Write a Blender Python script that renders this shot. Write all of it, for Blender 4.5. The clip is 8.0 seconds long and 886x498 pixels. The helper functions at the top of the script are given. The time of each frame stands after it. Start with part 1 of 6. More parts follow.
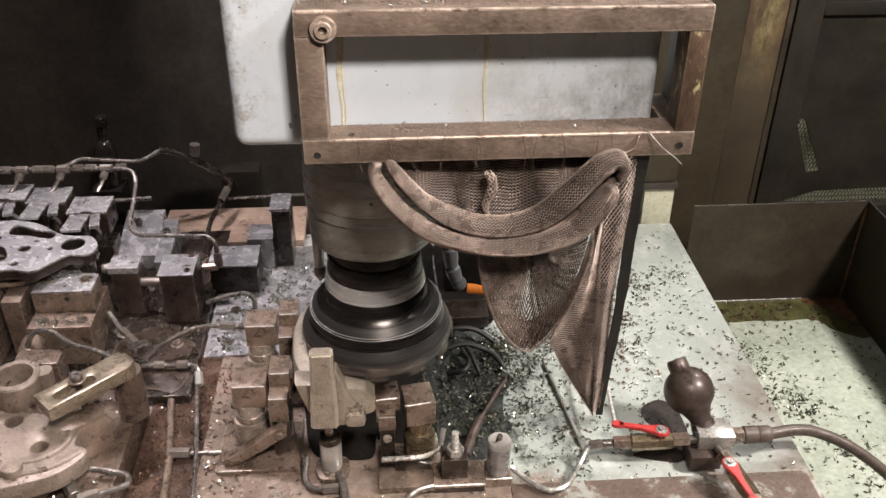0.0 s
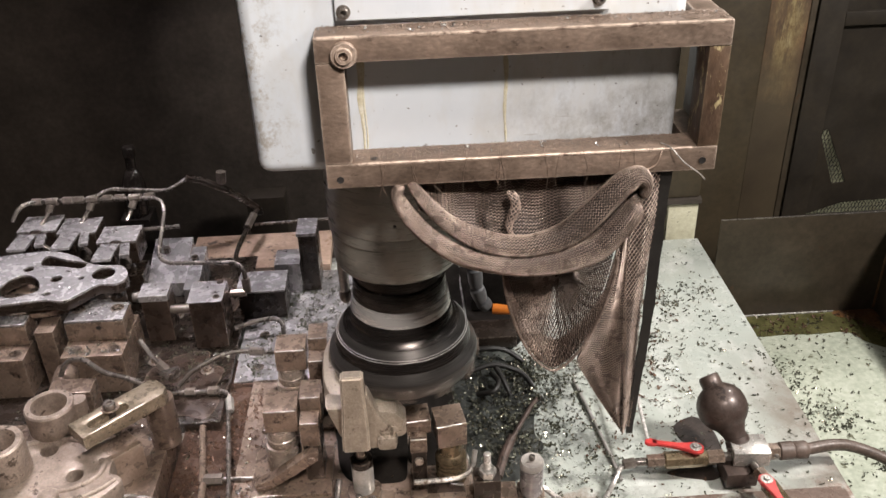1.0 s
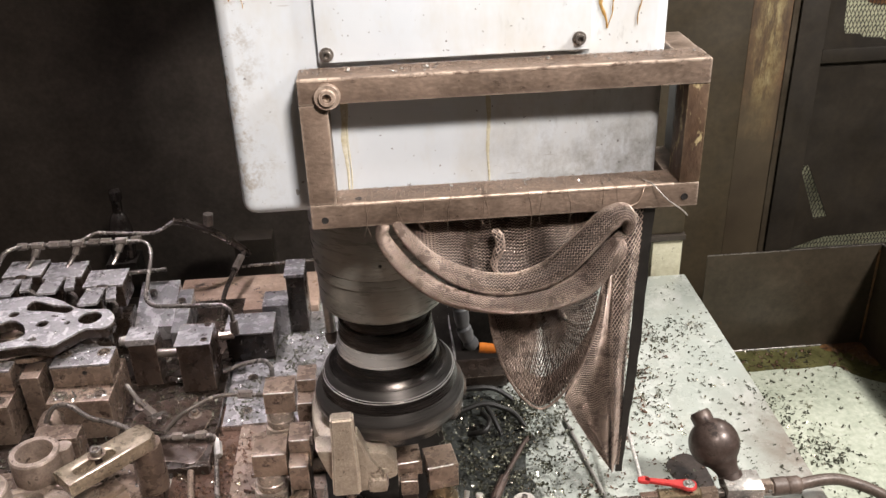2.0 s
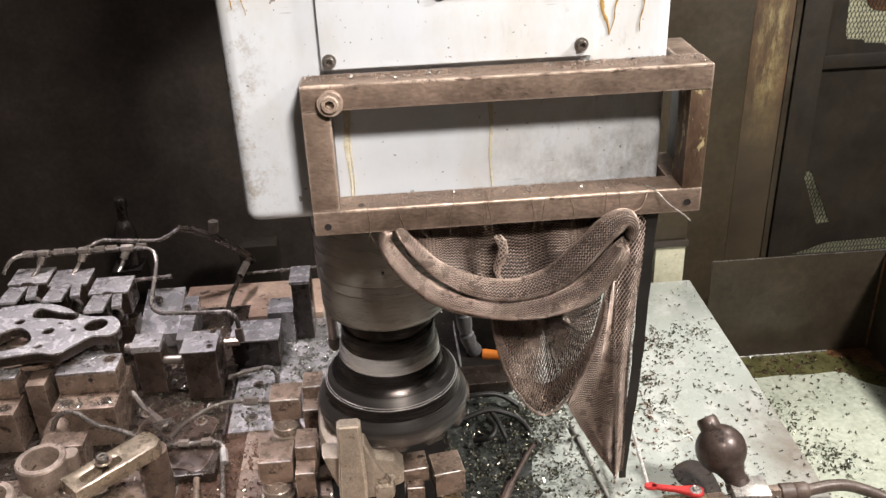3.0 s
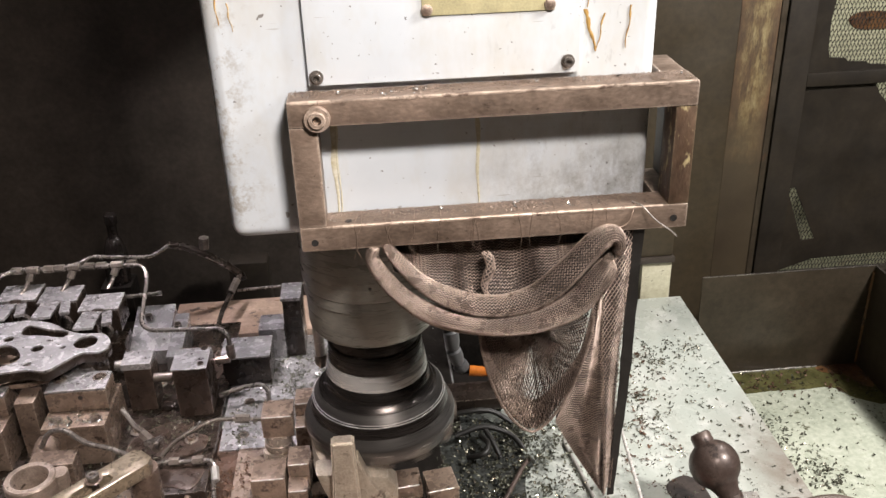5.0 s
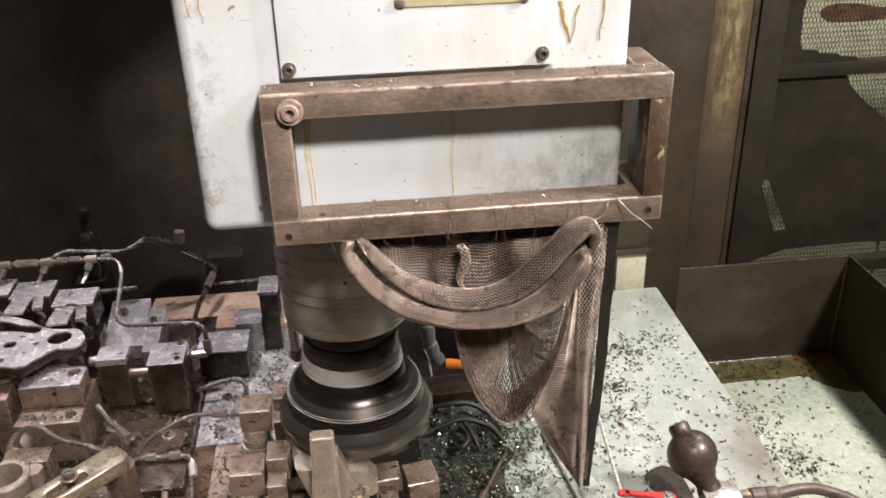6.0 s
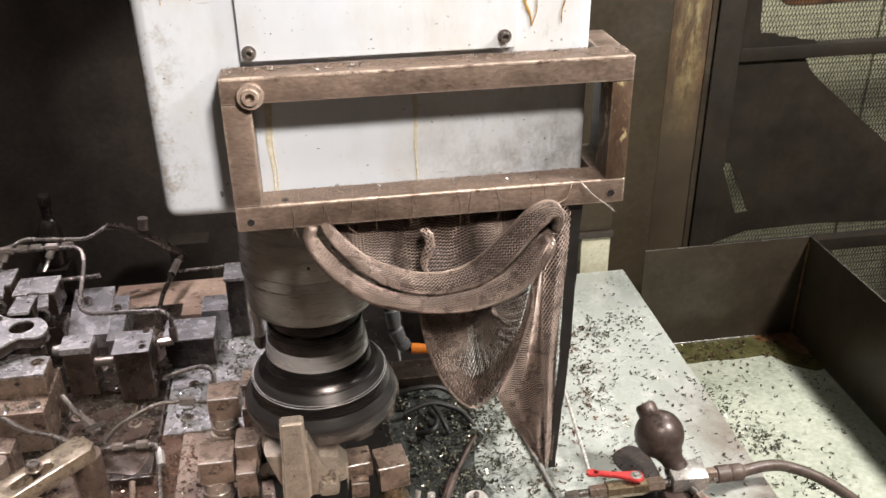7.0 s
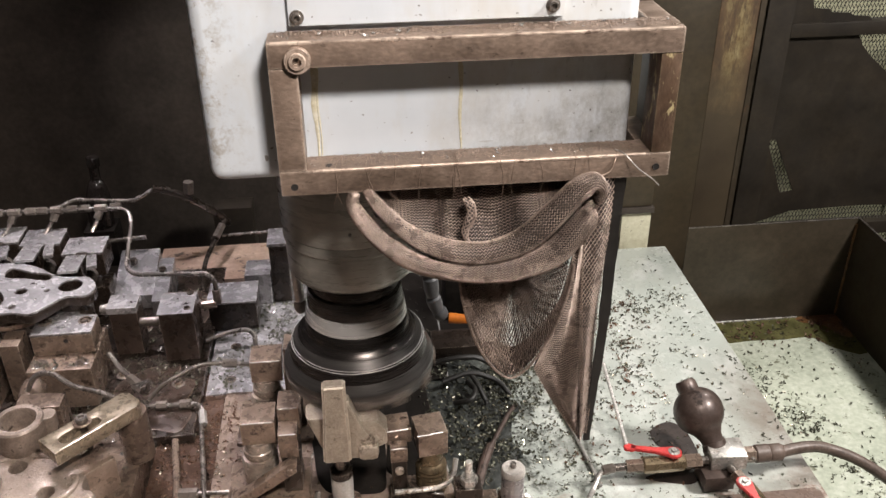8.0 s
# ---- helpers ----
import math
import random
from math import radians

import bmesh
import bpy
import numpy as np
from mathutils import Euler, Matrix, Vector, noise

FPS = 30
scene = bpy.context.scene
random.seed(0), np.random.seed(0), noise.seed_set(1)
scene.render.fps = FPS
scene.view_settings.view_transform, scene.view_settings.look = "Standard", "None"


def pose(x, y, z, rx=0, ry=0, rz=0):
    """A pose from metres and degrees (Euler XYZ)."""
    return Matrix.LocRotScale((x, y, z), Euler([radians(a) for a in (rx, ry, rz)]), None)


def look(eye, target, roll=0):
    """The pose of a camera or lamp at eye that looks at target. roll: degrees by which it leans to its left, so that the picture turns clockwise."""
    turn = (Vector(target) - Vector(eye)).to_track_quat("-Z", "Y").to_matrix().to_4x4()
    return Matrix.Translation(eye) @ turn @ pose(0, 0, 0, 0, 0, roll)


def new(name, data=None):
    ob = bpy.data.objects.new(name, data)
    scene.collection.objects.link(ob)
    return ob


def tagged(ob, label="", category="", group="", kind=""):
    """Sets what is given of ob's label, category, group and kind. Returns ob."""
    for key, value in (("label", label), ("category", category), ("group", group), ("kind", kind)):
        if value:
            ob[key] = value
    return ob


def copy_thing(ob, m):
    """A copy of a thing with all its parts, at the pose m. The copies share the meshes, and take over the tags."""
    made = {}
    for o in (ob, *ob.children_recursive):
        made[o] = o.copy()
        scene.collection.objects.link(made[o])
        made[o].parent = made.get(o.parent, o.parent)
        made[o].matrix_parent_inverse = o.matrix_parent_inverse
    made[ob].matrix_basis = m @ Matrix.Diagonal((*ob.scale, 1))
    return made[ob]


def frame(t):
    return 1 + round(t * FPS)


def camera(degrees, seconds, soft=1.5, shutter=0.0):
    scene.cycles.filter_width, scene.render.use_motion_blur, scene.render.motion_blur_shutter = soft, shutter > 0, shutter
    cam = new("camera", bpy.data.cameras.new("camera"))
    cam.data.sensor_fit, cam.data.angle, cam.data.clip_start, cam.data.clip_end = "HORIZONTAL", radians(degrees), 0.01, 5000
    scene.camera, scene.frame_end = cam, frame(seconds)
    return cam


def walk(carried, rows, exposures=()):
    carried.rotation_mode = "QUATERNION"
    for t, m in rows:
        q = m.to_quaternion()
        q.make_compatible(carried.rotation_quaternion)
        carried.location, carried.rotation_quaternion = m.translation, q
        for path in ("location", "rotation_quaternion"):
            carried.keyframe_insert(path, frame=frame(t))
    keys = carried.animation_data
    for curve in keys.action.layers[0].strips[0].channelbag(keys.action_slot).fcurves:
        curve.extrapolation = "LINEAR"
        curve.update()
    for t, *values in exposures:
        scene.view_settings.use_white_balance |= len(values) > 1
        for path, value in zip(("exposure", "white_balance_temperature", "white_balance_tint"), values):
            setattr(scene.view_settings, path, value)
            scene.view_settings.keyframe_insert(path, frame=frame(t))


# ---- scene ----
cam = camera(52.75, 8.0, soft=1.45, shutter=0.4)
walk(cam, [
    (0.0, pose(-0.1795, -1.2374, 1.4087, 57.921, -0.344, -3.996)),
    (0.5, pose(-0.1813, -1.2406, 1.4106, 58.488, 0.871, -3.522)),
    (1.0, pose(-0.1805, -1.2386, 1.4101, 59.263, 1.619, -3.411)),
    (1.5, pose(-0.1783, -1.2394, 1.4098, 60.979, 1.761, -4.532)),
    (3.0, pose(-0.1791, -1.2414, 1.4084, 62.243, 2.072, -4.466)),
    (3.5, pose(-0.1795, -1.2421, 1.4086, 62.577, 2.121, -4.479)),
    (4.0, pose(-0.1805, -1.2436, 1.4071, 62.544, 2.110, -4.330)),
    (4.5, pose(-0.1809, -1.2432, 1.4059, 62.823, 1.863, -4.405)),
    (4.7, pose(-0.1807, -1.2428, 1.4058, 63.080, 1.830, -4.730)),
    (5.8, pose(-0.1781, -1.2359, 1.4045, 63.520, 1.380, -6.240)),
    (6.0, pose(-0.1777, -1.2348, 1.4043, 62.789, 1.307, -6.743)),
    (6.5, pose(-0.1756, -1.2283, 1.4016, 62.108, 0.480, -9.552)),
    (7.0, pose(-0.1744, -1.2330, 1.4022, 61.774, 0.782, -8.929)),
    (7.5, pose(-0.1779, -1.2365, 1.4042, 60.801, 1.532, -6.683)),
    (8.0, pose(-0.1831, -1.2357, 1.3968, 60.097, 0.520, -6.146)),
], exposures=[(0.0, -0.15), (1.2, -0.13), (1.7, 0.0), (7.2, 0.0), (8.0, -0.15)])

# ---- world and lamps ----
world = bpy.data.worlds.new("workshop_air")
scene.world = world
world.use_nodes = True
world.node_tree.nodes["Background"].inputs[0].default_value = (0.9, 0.95, 1.0, 1)
world.node_tree.nodes["Background"].inputs[1].default_value = 0.027


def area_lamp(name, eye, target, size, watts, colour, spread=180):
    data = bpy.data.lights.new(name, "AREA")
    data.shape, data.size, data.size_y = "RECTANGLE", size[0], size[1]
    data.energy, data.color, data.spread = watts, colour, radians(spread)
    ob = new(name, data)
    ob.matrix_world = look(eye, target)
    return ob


# Unseen lamps, assumed where the shadows and bright tops point.
area_lamp("unseen_lamp_rear", (2.18, 1.88, 2.7), (0.4, 0.5, 0.0), (0.3, 0.16), 50, (1.0, 0.955, 0.92))
area_lamp("unseen_lamp_right", (2.15, -0.62, 2.7), (0.5, 0.3, 0.0), (0.40, 0.34), 154, (1.0, 0.95, 0.91))
area_lamp("unseen_lamp_left", (-1.0, 1.0, 2.5), (-0.85, 0.6, 0.0), (0.6, 0.22), 10, (1.0, 0.92, 0.97), 56)
area_lamp("unseen_lamp_front", (0.30, -1.36, 2.47), (-0.5, 0.1, 0.6), (0.34, 0.2), 12.6, (1.0, 0.89, 0.82), 68)

# ---- materials ----


def mat(name):
    m = bpy.data.materials.new(name)
    m.use_nodes = True
    nt = m.node_tree
    return m, nt, nt.nodes["Principled BSDF"]


def noise_node(nt, scale, detail=4, rough=0.6, co=None):
    n = nt.nodes.new("ShaderNodeTexNoise")
    n.inputs["Scale"].default_value, n.inputs["Detail"].default_value, n.inputs["Roughness"].default_value = scale, detail, rough
    if co is not None:
        nt.links.new(co, n.inputs["Vector"])
    return n.outputs["Fac"]


def ramp(nt, fac, stops):
    r = nt.nodes.new("ShaderNodeValToRGB")
    while len(r.color_ramp.elements) < len(stops):
        r.color_ramp.elements.new(0.5)
    for e, (p, c) in zip(r.color_ramp.elements, stops):
        e.position, e.color = p, (*c, 1) if len(c) == 3 else c
    nt.links.new(fac, r.inputs[0])
    return r.outputs[0]


def mix(nt, fac, a, b, how="MIX"):
    m = nt.nodes.new("ShaderNodeMix")
    m.data_type, m.blend_type = "RGBA", how
    for sock, v in ((m.inputs[0], fac), (m.inputs[6], a), (m.inputs[7], b)):
        if isinstance(v, (int, float)):
            sock.default_value = v
        elif isinstance(v, tuple):
            sock.default_value = (*v, 1)
        else:
            nt.links.new(v, sock)
    return m.outputs[2]


def grey(v):
    return (v, v, v)


def coords(nt, stretch=(1, 1, 1)):
    t = nt.nodes.new("ShaderNodeTexCoord")
    mp = nt.nodes.new("ShaderNodeMapping")
    mp.inputs["Scale"].default_value = stretch
    nt.links.new(t.outputs["Object"], mp.inputs[0])
    return mp.outputs[0]


def bump(nt, bsdf, height, strength, dist=0.002):
    b = nt.nodes.new("ShaderNodeBump")
    b.inputs["Strength"].default_value, b.inputs["Distance"].default_value = strength, dist
    nt.links.new(height, b.inputs["Height"])
    nt.links.new(b.outputs[0], bsdf.inputs["Normal"])


def edge_wear(nt, radius, patches):
    """How far a corner's rounding turns the surface, broken up by patches: 1 where an edge is rubbed bare."""
    bev, geo, dot = nt.nodes.new("ShaderNodeBevel"), nt.nodes.new("ShaderNodeNewGeometry"), nt.nodes.new("ShaderNodeVectorMath")
    bev.samples, bev.inputs[0].default_value, dot.operation = 6, radius, "DOT_PRODUCT"
    nt.links.new(bev.outputs[0], dot.inputs[0])
    nt.links.new(geo.outputs["Normal"], dot.inputs[1])
    rim = ramp(nt, dot.outputs["Value"], [(0.78, grey(1)), (0.97, grey(0))])
    return mix(nt, 1.0, rim, ramp(nt, patches, [(0.36, grey(0.05)), (0.6, grey(0.9))]), "MULTIPLY")


def surface(name, dark, light, metal=0.0, rough=(0.35, 0.6), scale=14, fine=160, stretch=(1, 1, 1), spots=None, spot_scale=60, spot_cut=0.66, bumps=0.25, vary=0.0, coat=0.0, edge=None, edge_radius=0.006):
    """A worn surface: two tones by a coarse noise, a fine grain, spots of dirt, edges worn bare, and a roughness that varies."""
    m, nt, b = mat(name)
    co = coords(nt, stretch)
    coarse = noise_node(nt, scale, 5, 0.65, co)
    grain = noise_node(nt, fine, 3, 0.6, co)
    colour = ramp(nt, coarse, [(0.32, dark), (0.68, light)])
    colour = mix(nt, 0.35, colour, ramp(nt, grain, [(0.3, grey(0.25)), (0.7, grey(0.75))]), "OVERLAY")
    if vary:
        info = nt.nodes.new("ShaderNodeObjectInfo")
        colour = mix(nt, vary, colour, ramp(nt, info.outputs["Random"], [(0.0, grey(0.2)), (1.0, grey(0.8))]), "OVERLAY")
    if spots is not None:
        s = noise_node(nt, spot_scale, 6, 0.7, co)
        colour = mix(nt, ramp(nt, s, [(spot_cut, grey(0)), (spot_cut + 0.06, grey(1))]), colour, spots)
    if edge is not None:
        colour = mix(nt, edge_wear(nt, edge_radius, noise_node(nt, 45, 5, 0.7, coords(nt))), colour, edge)
    nt.links.new(colour, b.inputs["Base Color"])
    b.inputs["Metallic"].default_value = metal
    b.inputs["Coat Weight"].default_value, b.inputs["Coat Roughness"].default_value = coat, 0.12
    r = noise_node(nt, scale * 2.3, 4, 0.6, co)
    nt.links.new(ramp(nt, r, [(0.3, grey(rough[0])), (0.7, grey(rough[1]))]), b.inputs["Roughness"])
    bump(nt, b, grain, bumps, 0.0012)
    return m


def plain(name, colour, metal=0.0, rough=0.5):
    return surface(name, tuple(c * 0.8 for c in colour), tuple(min(1, c * 1.15) for c in colour), metal, (rough * 0.8, min(1, rough * 1.2)), 25, 300, bumps=0.1)


def white_enamel():
    m, nt, b = mat("bluish_white_enamel")
    co = coords(nt)
    colour = ramp(nt, noise_node(nt, 4, 5, 0.6, co), [(0.3, (0.62, 0.68, 0.74)), (0.7, (0.73, 0.785, 0.835))])
    # yellowed and greasy patches
    yel = ramp(nt, noise_node(nt, 3.2, 6, 0.7, coords(nt, (1, 1, 0.5))), [(0.47, grey(0)), (0.72, grey(0.6))])
    colour = mix(nt, yel, colour, (0.52, 0.47, 0.36))
    grease = ramp(nt, noise_node(nt, 9, 7, 0.75, coords(nt, (1, 1, 0.8))), [(0.42, grey(0)), (0.66, grey(1))])
    sep = nt.nodes.new("ShaderNodeSeparateXYZ")
    nt.links.new(coords(nt), sep.inputs[0])
    right = ramp(nt, sep.outputs[0], [(0.0, grey(0)), (0.2, grey(1))])
    low = ramp(nt, sep.outputs[2], [(0.06, grey(1)), (0.21, grey(0.0))])
    colour = mix(nt, mix(nt, 1.0, grease, mix(nt, 1.0, right, low, "MULTIPLY"), "MULTIPLY"), colour, (0.19, 0.185, 0.165))
    # brown grease in the lower corner away from the frame
    shift = nt.nodes.new("ShaderNodeMath")
    shift.inputs[1].default_value = 0.345
    nt.links.new(sep.outputs[0], shift.inputs[0])
    corner = ramp(nt, shift.outputs[0], [(0.0, grey(1)), (0.09, grey(0))])
    blot = ramp(nt, noise_node(nt, 26, 7, 0.8, co), [(0.5, grey(0)), (0.62, grey(0.85))])
    colour = mix(nt, mix(nt, 1.0, blot, corner, "MULTIPLY"), colour, (0.27, 0.21, 0.13))
    fine = ramp(nt, noise_node(nt, 70, 3, 0.6, coords(nt, (1, 1, 0.35))), [(0.6, grey(0)), (0.72, grey(0.25))])
    colour = mix(nt, mix(nt, 1.0, fine, right, "MULTIPLY"), colour, (0.14, 0.14, 0.13))
    specks = ramp(nt, noise_node(nt, 130, 2, 0.5, co), [(0.725, grey(0)), (0.745, grey(0.8))])
    colour = mix(nt, specks, colour, (0.08, 0.07, 0.065))
    chips_ = ramp(nt, noise_node(nt, 38, 2, 0.5, co), [(0.735, grey(0)), (0.75, grey(0.8))])
    colour = mix(nt, chips_, colour, (0.14, 0.12, 0.1))
    mp = nt.nodes.new("ShaderNodeMapping")
    mp.inputs["Rotation"].default_value, mp.inputs["Scale"].default_value = (0.0, 0.6, 0.0), (14, 1, 160)
    nt.links.new(coords(nt), mp.inputs[0])
    scratch = ramp(nt, noise_node(nt, 1.0, 2, 0.5, mp.outputs[0]), [(0.735, grey(0)), (0.77, grey(0.4))])
    colour = mix(nt, scratch, colour, (0.3, 0.29, 0.27))
    nt.links.new(colour, b.inputs["Base Color"])
    nt.links.new(ramp(nt, noise_node(nt, 12, 5, 0.7, co), [(0.3, grey(0.28)), (0.7, grey(0.48))]), b.inputs["Roughness"])
    bump(nt, b, noise_node(nt, 22, 3, 0.5, co), 0.05, 0.004)
    return m


def place_mask(nt, axis, near, far, wander, scale):
    """1 before near and 0 past far along an object axis, the border wandering with a noise."""
    sep = nt.nodes.new("ShaderNodeSeparateXYZ")
    nt.links.new(coords(nt), sep.inputs[0])
    shift, add, span = (nt.nodes.new("ShaderNodeMath") for _ in range(3))
    shift.operation, shift.inputs[1].default_value = "MULTIPLY_ADD", wander
    shift.inputs[2].default_value = -wander / 2
    nt.links.new(noise_node(nt, scale, 7, 0.72, coords(nt)), shift.inputs[0])
    nt.links.new(sep.outputs[axis], add.inputs[0])
    nt.links.new(shift.outputs[0], add.inputs[1])
    rng = nt.nodes.new("ShaderNodeMapRange")
    rng.inputs[1].default_value, rng.inputs[2].default_value, rng.inputs[3].default_value, rng.inputs[4].default_value = near, far, 1.0, 0.0
    nt.links.new(add.outputs[0], rng.inputs[0])
    return rng.outputs[0]


def table_paint():
    """Pale green paint: wet grey smears by the cutter, brown dried coolant along the front and the free edge, scuffs and specks."""
    m, nt, b = mat("pale_green_table_paint")
    co = coords(nt)
    colour = ramp(nt, noise_node(nt, 4, 6, 0.65, co), [(0.3, (0.39, 0.425, 0.385)), (0.7, (0.53, 0.56, 0.515))])
    colour = mix(nt, ramp(nt, noise_node(nt, 16, 7, 0.75, co), [(0.5, grey(0)), (0.72, grey(0.45))]), colour, (0.33, 0.33, 0.28))
    colour = mix(nt, ramp(nt, noise_node(nt, 11, 5, 0.6, coords(nt, (1, 0.6, 1))), [(0.52, grey(0)), (0.62, grey(0.7))]), colour, (0.6, 0.62, 0.585))
    smear = mix(nt, 1.0, place_mask(nt, 0, 0.12, 0.46, 0.6, 5.5), ramp(nt, noise_node(nt, 15, 8, 0.7, co), [(0.46, grey(0)), (0.6, grey(0.9))]), "MULTIPLY")
    colour = mix(nt, smear, colour, (0.07, 0.075, 0.068))
    edge_run = mix(nt, 1.0, place_mask(nt, 0, 0.70, 0.56, 0.14, 7), place_mask(nt, 1, 0.34, 0.62, 0.3, 6), "MULTIPLY")
    colour = mix(nt, mix(nt, 1.0, edge_run, ramp(nt, noise_node(nt, 22, 6, 0.7, co), [(0.35, grey(0.5)), (0.65, grey(0.95))]), "MULTIPLY"), colour, (0.2, 0.16, 0.13))
    front = place_mask(nt, 1, 0.05, 0.09, 0.26, 8)
    colour = mix(nt, front, colour, ramp(nt, noise_node(nt, 12, 6, 0.7, co), [(0.3, (0.13, 0.092, 0.074)), (0.5, (0.27, 0.2, 0.165)), (0.61, (0.5, 0.49, 0.44))]))
    specks = ramp(nt, noise_node(nt, 150, 3, 0.6, co), [(0.66, grey(0)), (0.7, grey(0.8))])
    colour = mix(nt, specks, colour, (0.12, 0.115, 0.095))
    nt.links.new(colour, b.inputs["Base Color"])
    nt.links.new(ramp(nt, noise_node(nt, 9, 6, 0.7, co), [(0.3, grey(0.1)), (0.7, grey(0.45))]), b.inputs["Roughness"])
    bump(nt, b, noise_node(nt, 60, 5, 0.7, co), 0.12, 0.002)
    return m


def peeled_paint():
    """Olive paint that has peeled along the strip's middle to yellow primer, with a rusty fringe."""
    m, nt, b = mat("peeled_yellow_primer_and_rust")
    streak = noise_node(nt, 15, 8, 0.75, coords(nt, (1.5, 1, 0.3)))
    across = mix(nt, 1.0, place_mask(nt, 0, 0.105, 0.155, 0.05, 8), place_mask(nt, 0, 0.085, 0.03, 0.06, 6), "MULTIPLY")
    base = ramp(nt, noise_node(nt, 6, 5, 0.6, coords(nt)), [(0.3, (0.042, 0.029, 0.016)), (0.7, (0.068, 0.05, 0.028))])
    rust = ramp(nt, noise_node(nt, 30, 6, 0.7, coords(nt, (1, 1, 0.5))), [(0.4, (0.06, 0.03, 0.015)), (0.6, (0.12, 0.065, 0.03))])
    prim = ramp(nt, noise_node(nt, 40, 6, 0.7, coords(nt, (1, 1, 0.5))), [(0.36, (0.12, 0.075, 0.03)), (0.52, (0.23, 0.175, 0.08)), (0.7, (0.36, 0.3, 0.155))])
    fringe = mix(nt, 1.0, place_mask(nt, 2, 1.60, 1.33, 0.5, 5), ramp(nt, streak, [(0.3, grey(0.2)), (0.55, grey(1))]), "MULTIPLY")
    bare = mix(nt, 1.0, mix(nt, 1.0, fringe, across, "MULTIPLY"), ramp(nt, streak, [(0.4, grey(0)), (0.52, grey(1))]), "MULTIPLY")
    nt.links.new(mix(nt, bare, mix(nt, fringe, base, rust), prim), b.inputs["Base Color"])
    b.inputs["Roughness"].default_value = 0.6
    bump(nt, b, noise_node(nt, 30, 5, 0.7, coords(nt)), 0.3, 0.003)
    return m


M_WHITE = white_enamel()
M_FRAME = surface("brown_oily_steel_frame", (0.095, 0.068, 0.051), (0.275, 0.205, 0.16), 0.35, (0.26, 0.6), 13, 210, (0.6, 1, 1), spots=(0.075, 0.053, 0.04), spot_scale=70, spot_cut=0.62, bumps=0.55, edge=(0.75, 0.62, 0.52), edge_radius=0.009)
M_EDGE = surface("bright_edge_strip", (0.2, 0.15, 0.118), (0.62, 0.5, 0.41), 0.5, (0.22, 0.5), 16, 120, spots=(0.16, 0.115, 0.09), spot_scale=26, spot_cut=0.54)
M_RUST = surface("rusty_steel", (0.05, 0.028, 0.018), (0.17, 0.11, 0.07), 0.2, (0.35, 0.7), 16, 140, (1, 1, 0.5), spots=(0.45, 0.37, 0.2), spot_scale=52, spot_cut=0.56, bumps=0.8, edge=(0.25, 0.2, 0.12), edge_radius=0.006)
M_REAR = surface("tan_brown_plate", (0.2, 0.13, 0.095), (0.5, 0.37, 0.285), 0.1, (0.25, 0.5), 7, 90, spots=(0.06, 0.04, 0.03), spot_scale=24, spot_cut=0.57)
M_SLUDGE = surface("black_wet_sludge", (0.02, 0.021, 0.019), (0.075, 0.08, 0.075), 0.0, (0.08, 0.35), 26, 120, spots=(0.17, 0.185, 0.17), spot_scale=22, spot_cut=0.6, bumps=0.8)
M_HOSE = surface("brown_dusty_hose", (0.075, 0.053, 0.042), (0.15, 0.11, 0.09), 0.1, (0.35, 0.6), 20, 160)
M_SPINDLE = surface("dull_turned_steel", (0.2, 0.197, 0.177), (0.33, 0.322, 0.29), 0.4, (0.22, 0.38), 6, 130, (1, 1, 7), spots=(0.13, 0.117, 0.097), spot_scale=9, spot_cut=0.62, bumps=0.08)
M_BLACK = surface("black_oxide_steel", (0.045, 0.04, 0.038), (0.085, 0.076, 0.072), 0.85, (0.2, 0.34), 9, 120, (1, 1, 10), bumps=0.03)
M_BAND = surface("bright_ground_steel", (0.62, 0.605, 0.59), (0.8, 0.78, 0.765), 0.6, (0.22, 0.32), 6, 120, (1, 1, 6), bumps=0.02)
M_FIX = surface("brown_coolant_stained_steel", (0.14, 0.1, 0.077), (0.33, 0.25, 0.195), 0.45, (0.14, 0.46), 16, 150, spots=(0.055, 0.036, 0.027), spot_scale=30, spot_cut=0.59, bumps=0.45, vary=0.35, coat=0.5, edge=(0.66, 0.56, 0.46))
# Darkened for block sides in shade; also plain dark oily parts.
M_FIXD = surface("dark_oily_shaded_steel", (0.015, 0.0105, 0.008), (0.045, 0.032, 0.0245), 0.3, (0.14, 0.42), 14, 150, bumps=0.4, vary=0.25, coat=0.3, edge=(0.26, 0.21, 0.17))
# Pale grey carries the lamp light on block tops; also plain wet parts.
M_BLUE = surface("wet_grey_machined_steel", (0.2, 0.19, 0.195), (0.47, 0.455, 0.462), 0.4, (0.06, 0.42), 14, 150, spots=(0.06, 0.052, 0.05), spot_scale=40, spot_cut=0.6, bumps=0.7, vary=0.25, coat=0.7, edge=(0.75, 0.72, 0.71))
M_CAST = surface("raw_tan_casting", (0.18, 0.142, 0.115), (0.4, 0.325, 0.272), 0.35, (0.26, 0.55), 26, 220, spots=(0.07, 0.05, 0.036), spot_scale=26, spot_cut=0.58, bumps=1.0, edge=(0.62, 0.54, 0.45), edge_radius=0.006)
M_CASTG = surface("grey_casting_lit_top", (0.3, 0.29, 0.3), (0.52, 0.505, 0.515), 0.4, (0.08, 0.38), 22, 160, spots=(0.08, 0.07, 0.068), spot_scale=34, spot_cut=0.61, bumps=0.45, coat=0.7, edge=(0.75, 0.73, 0.72))
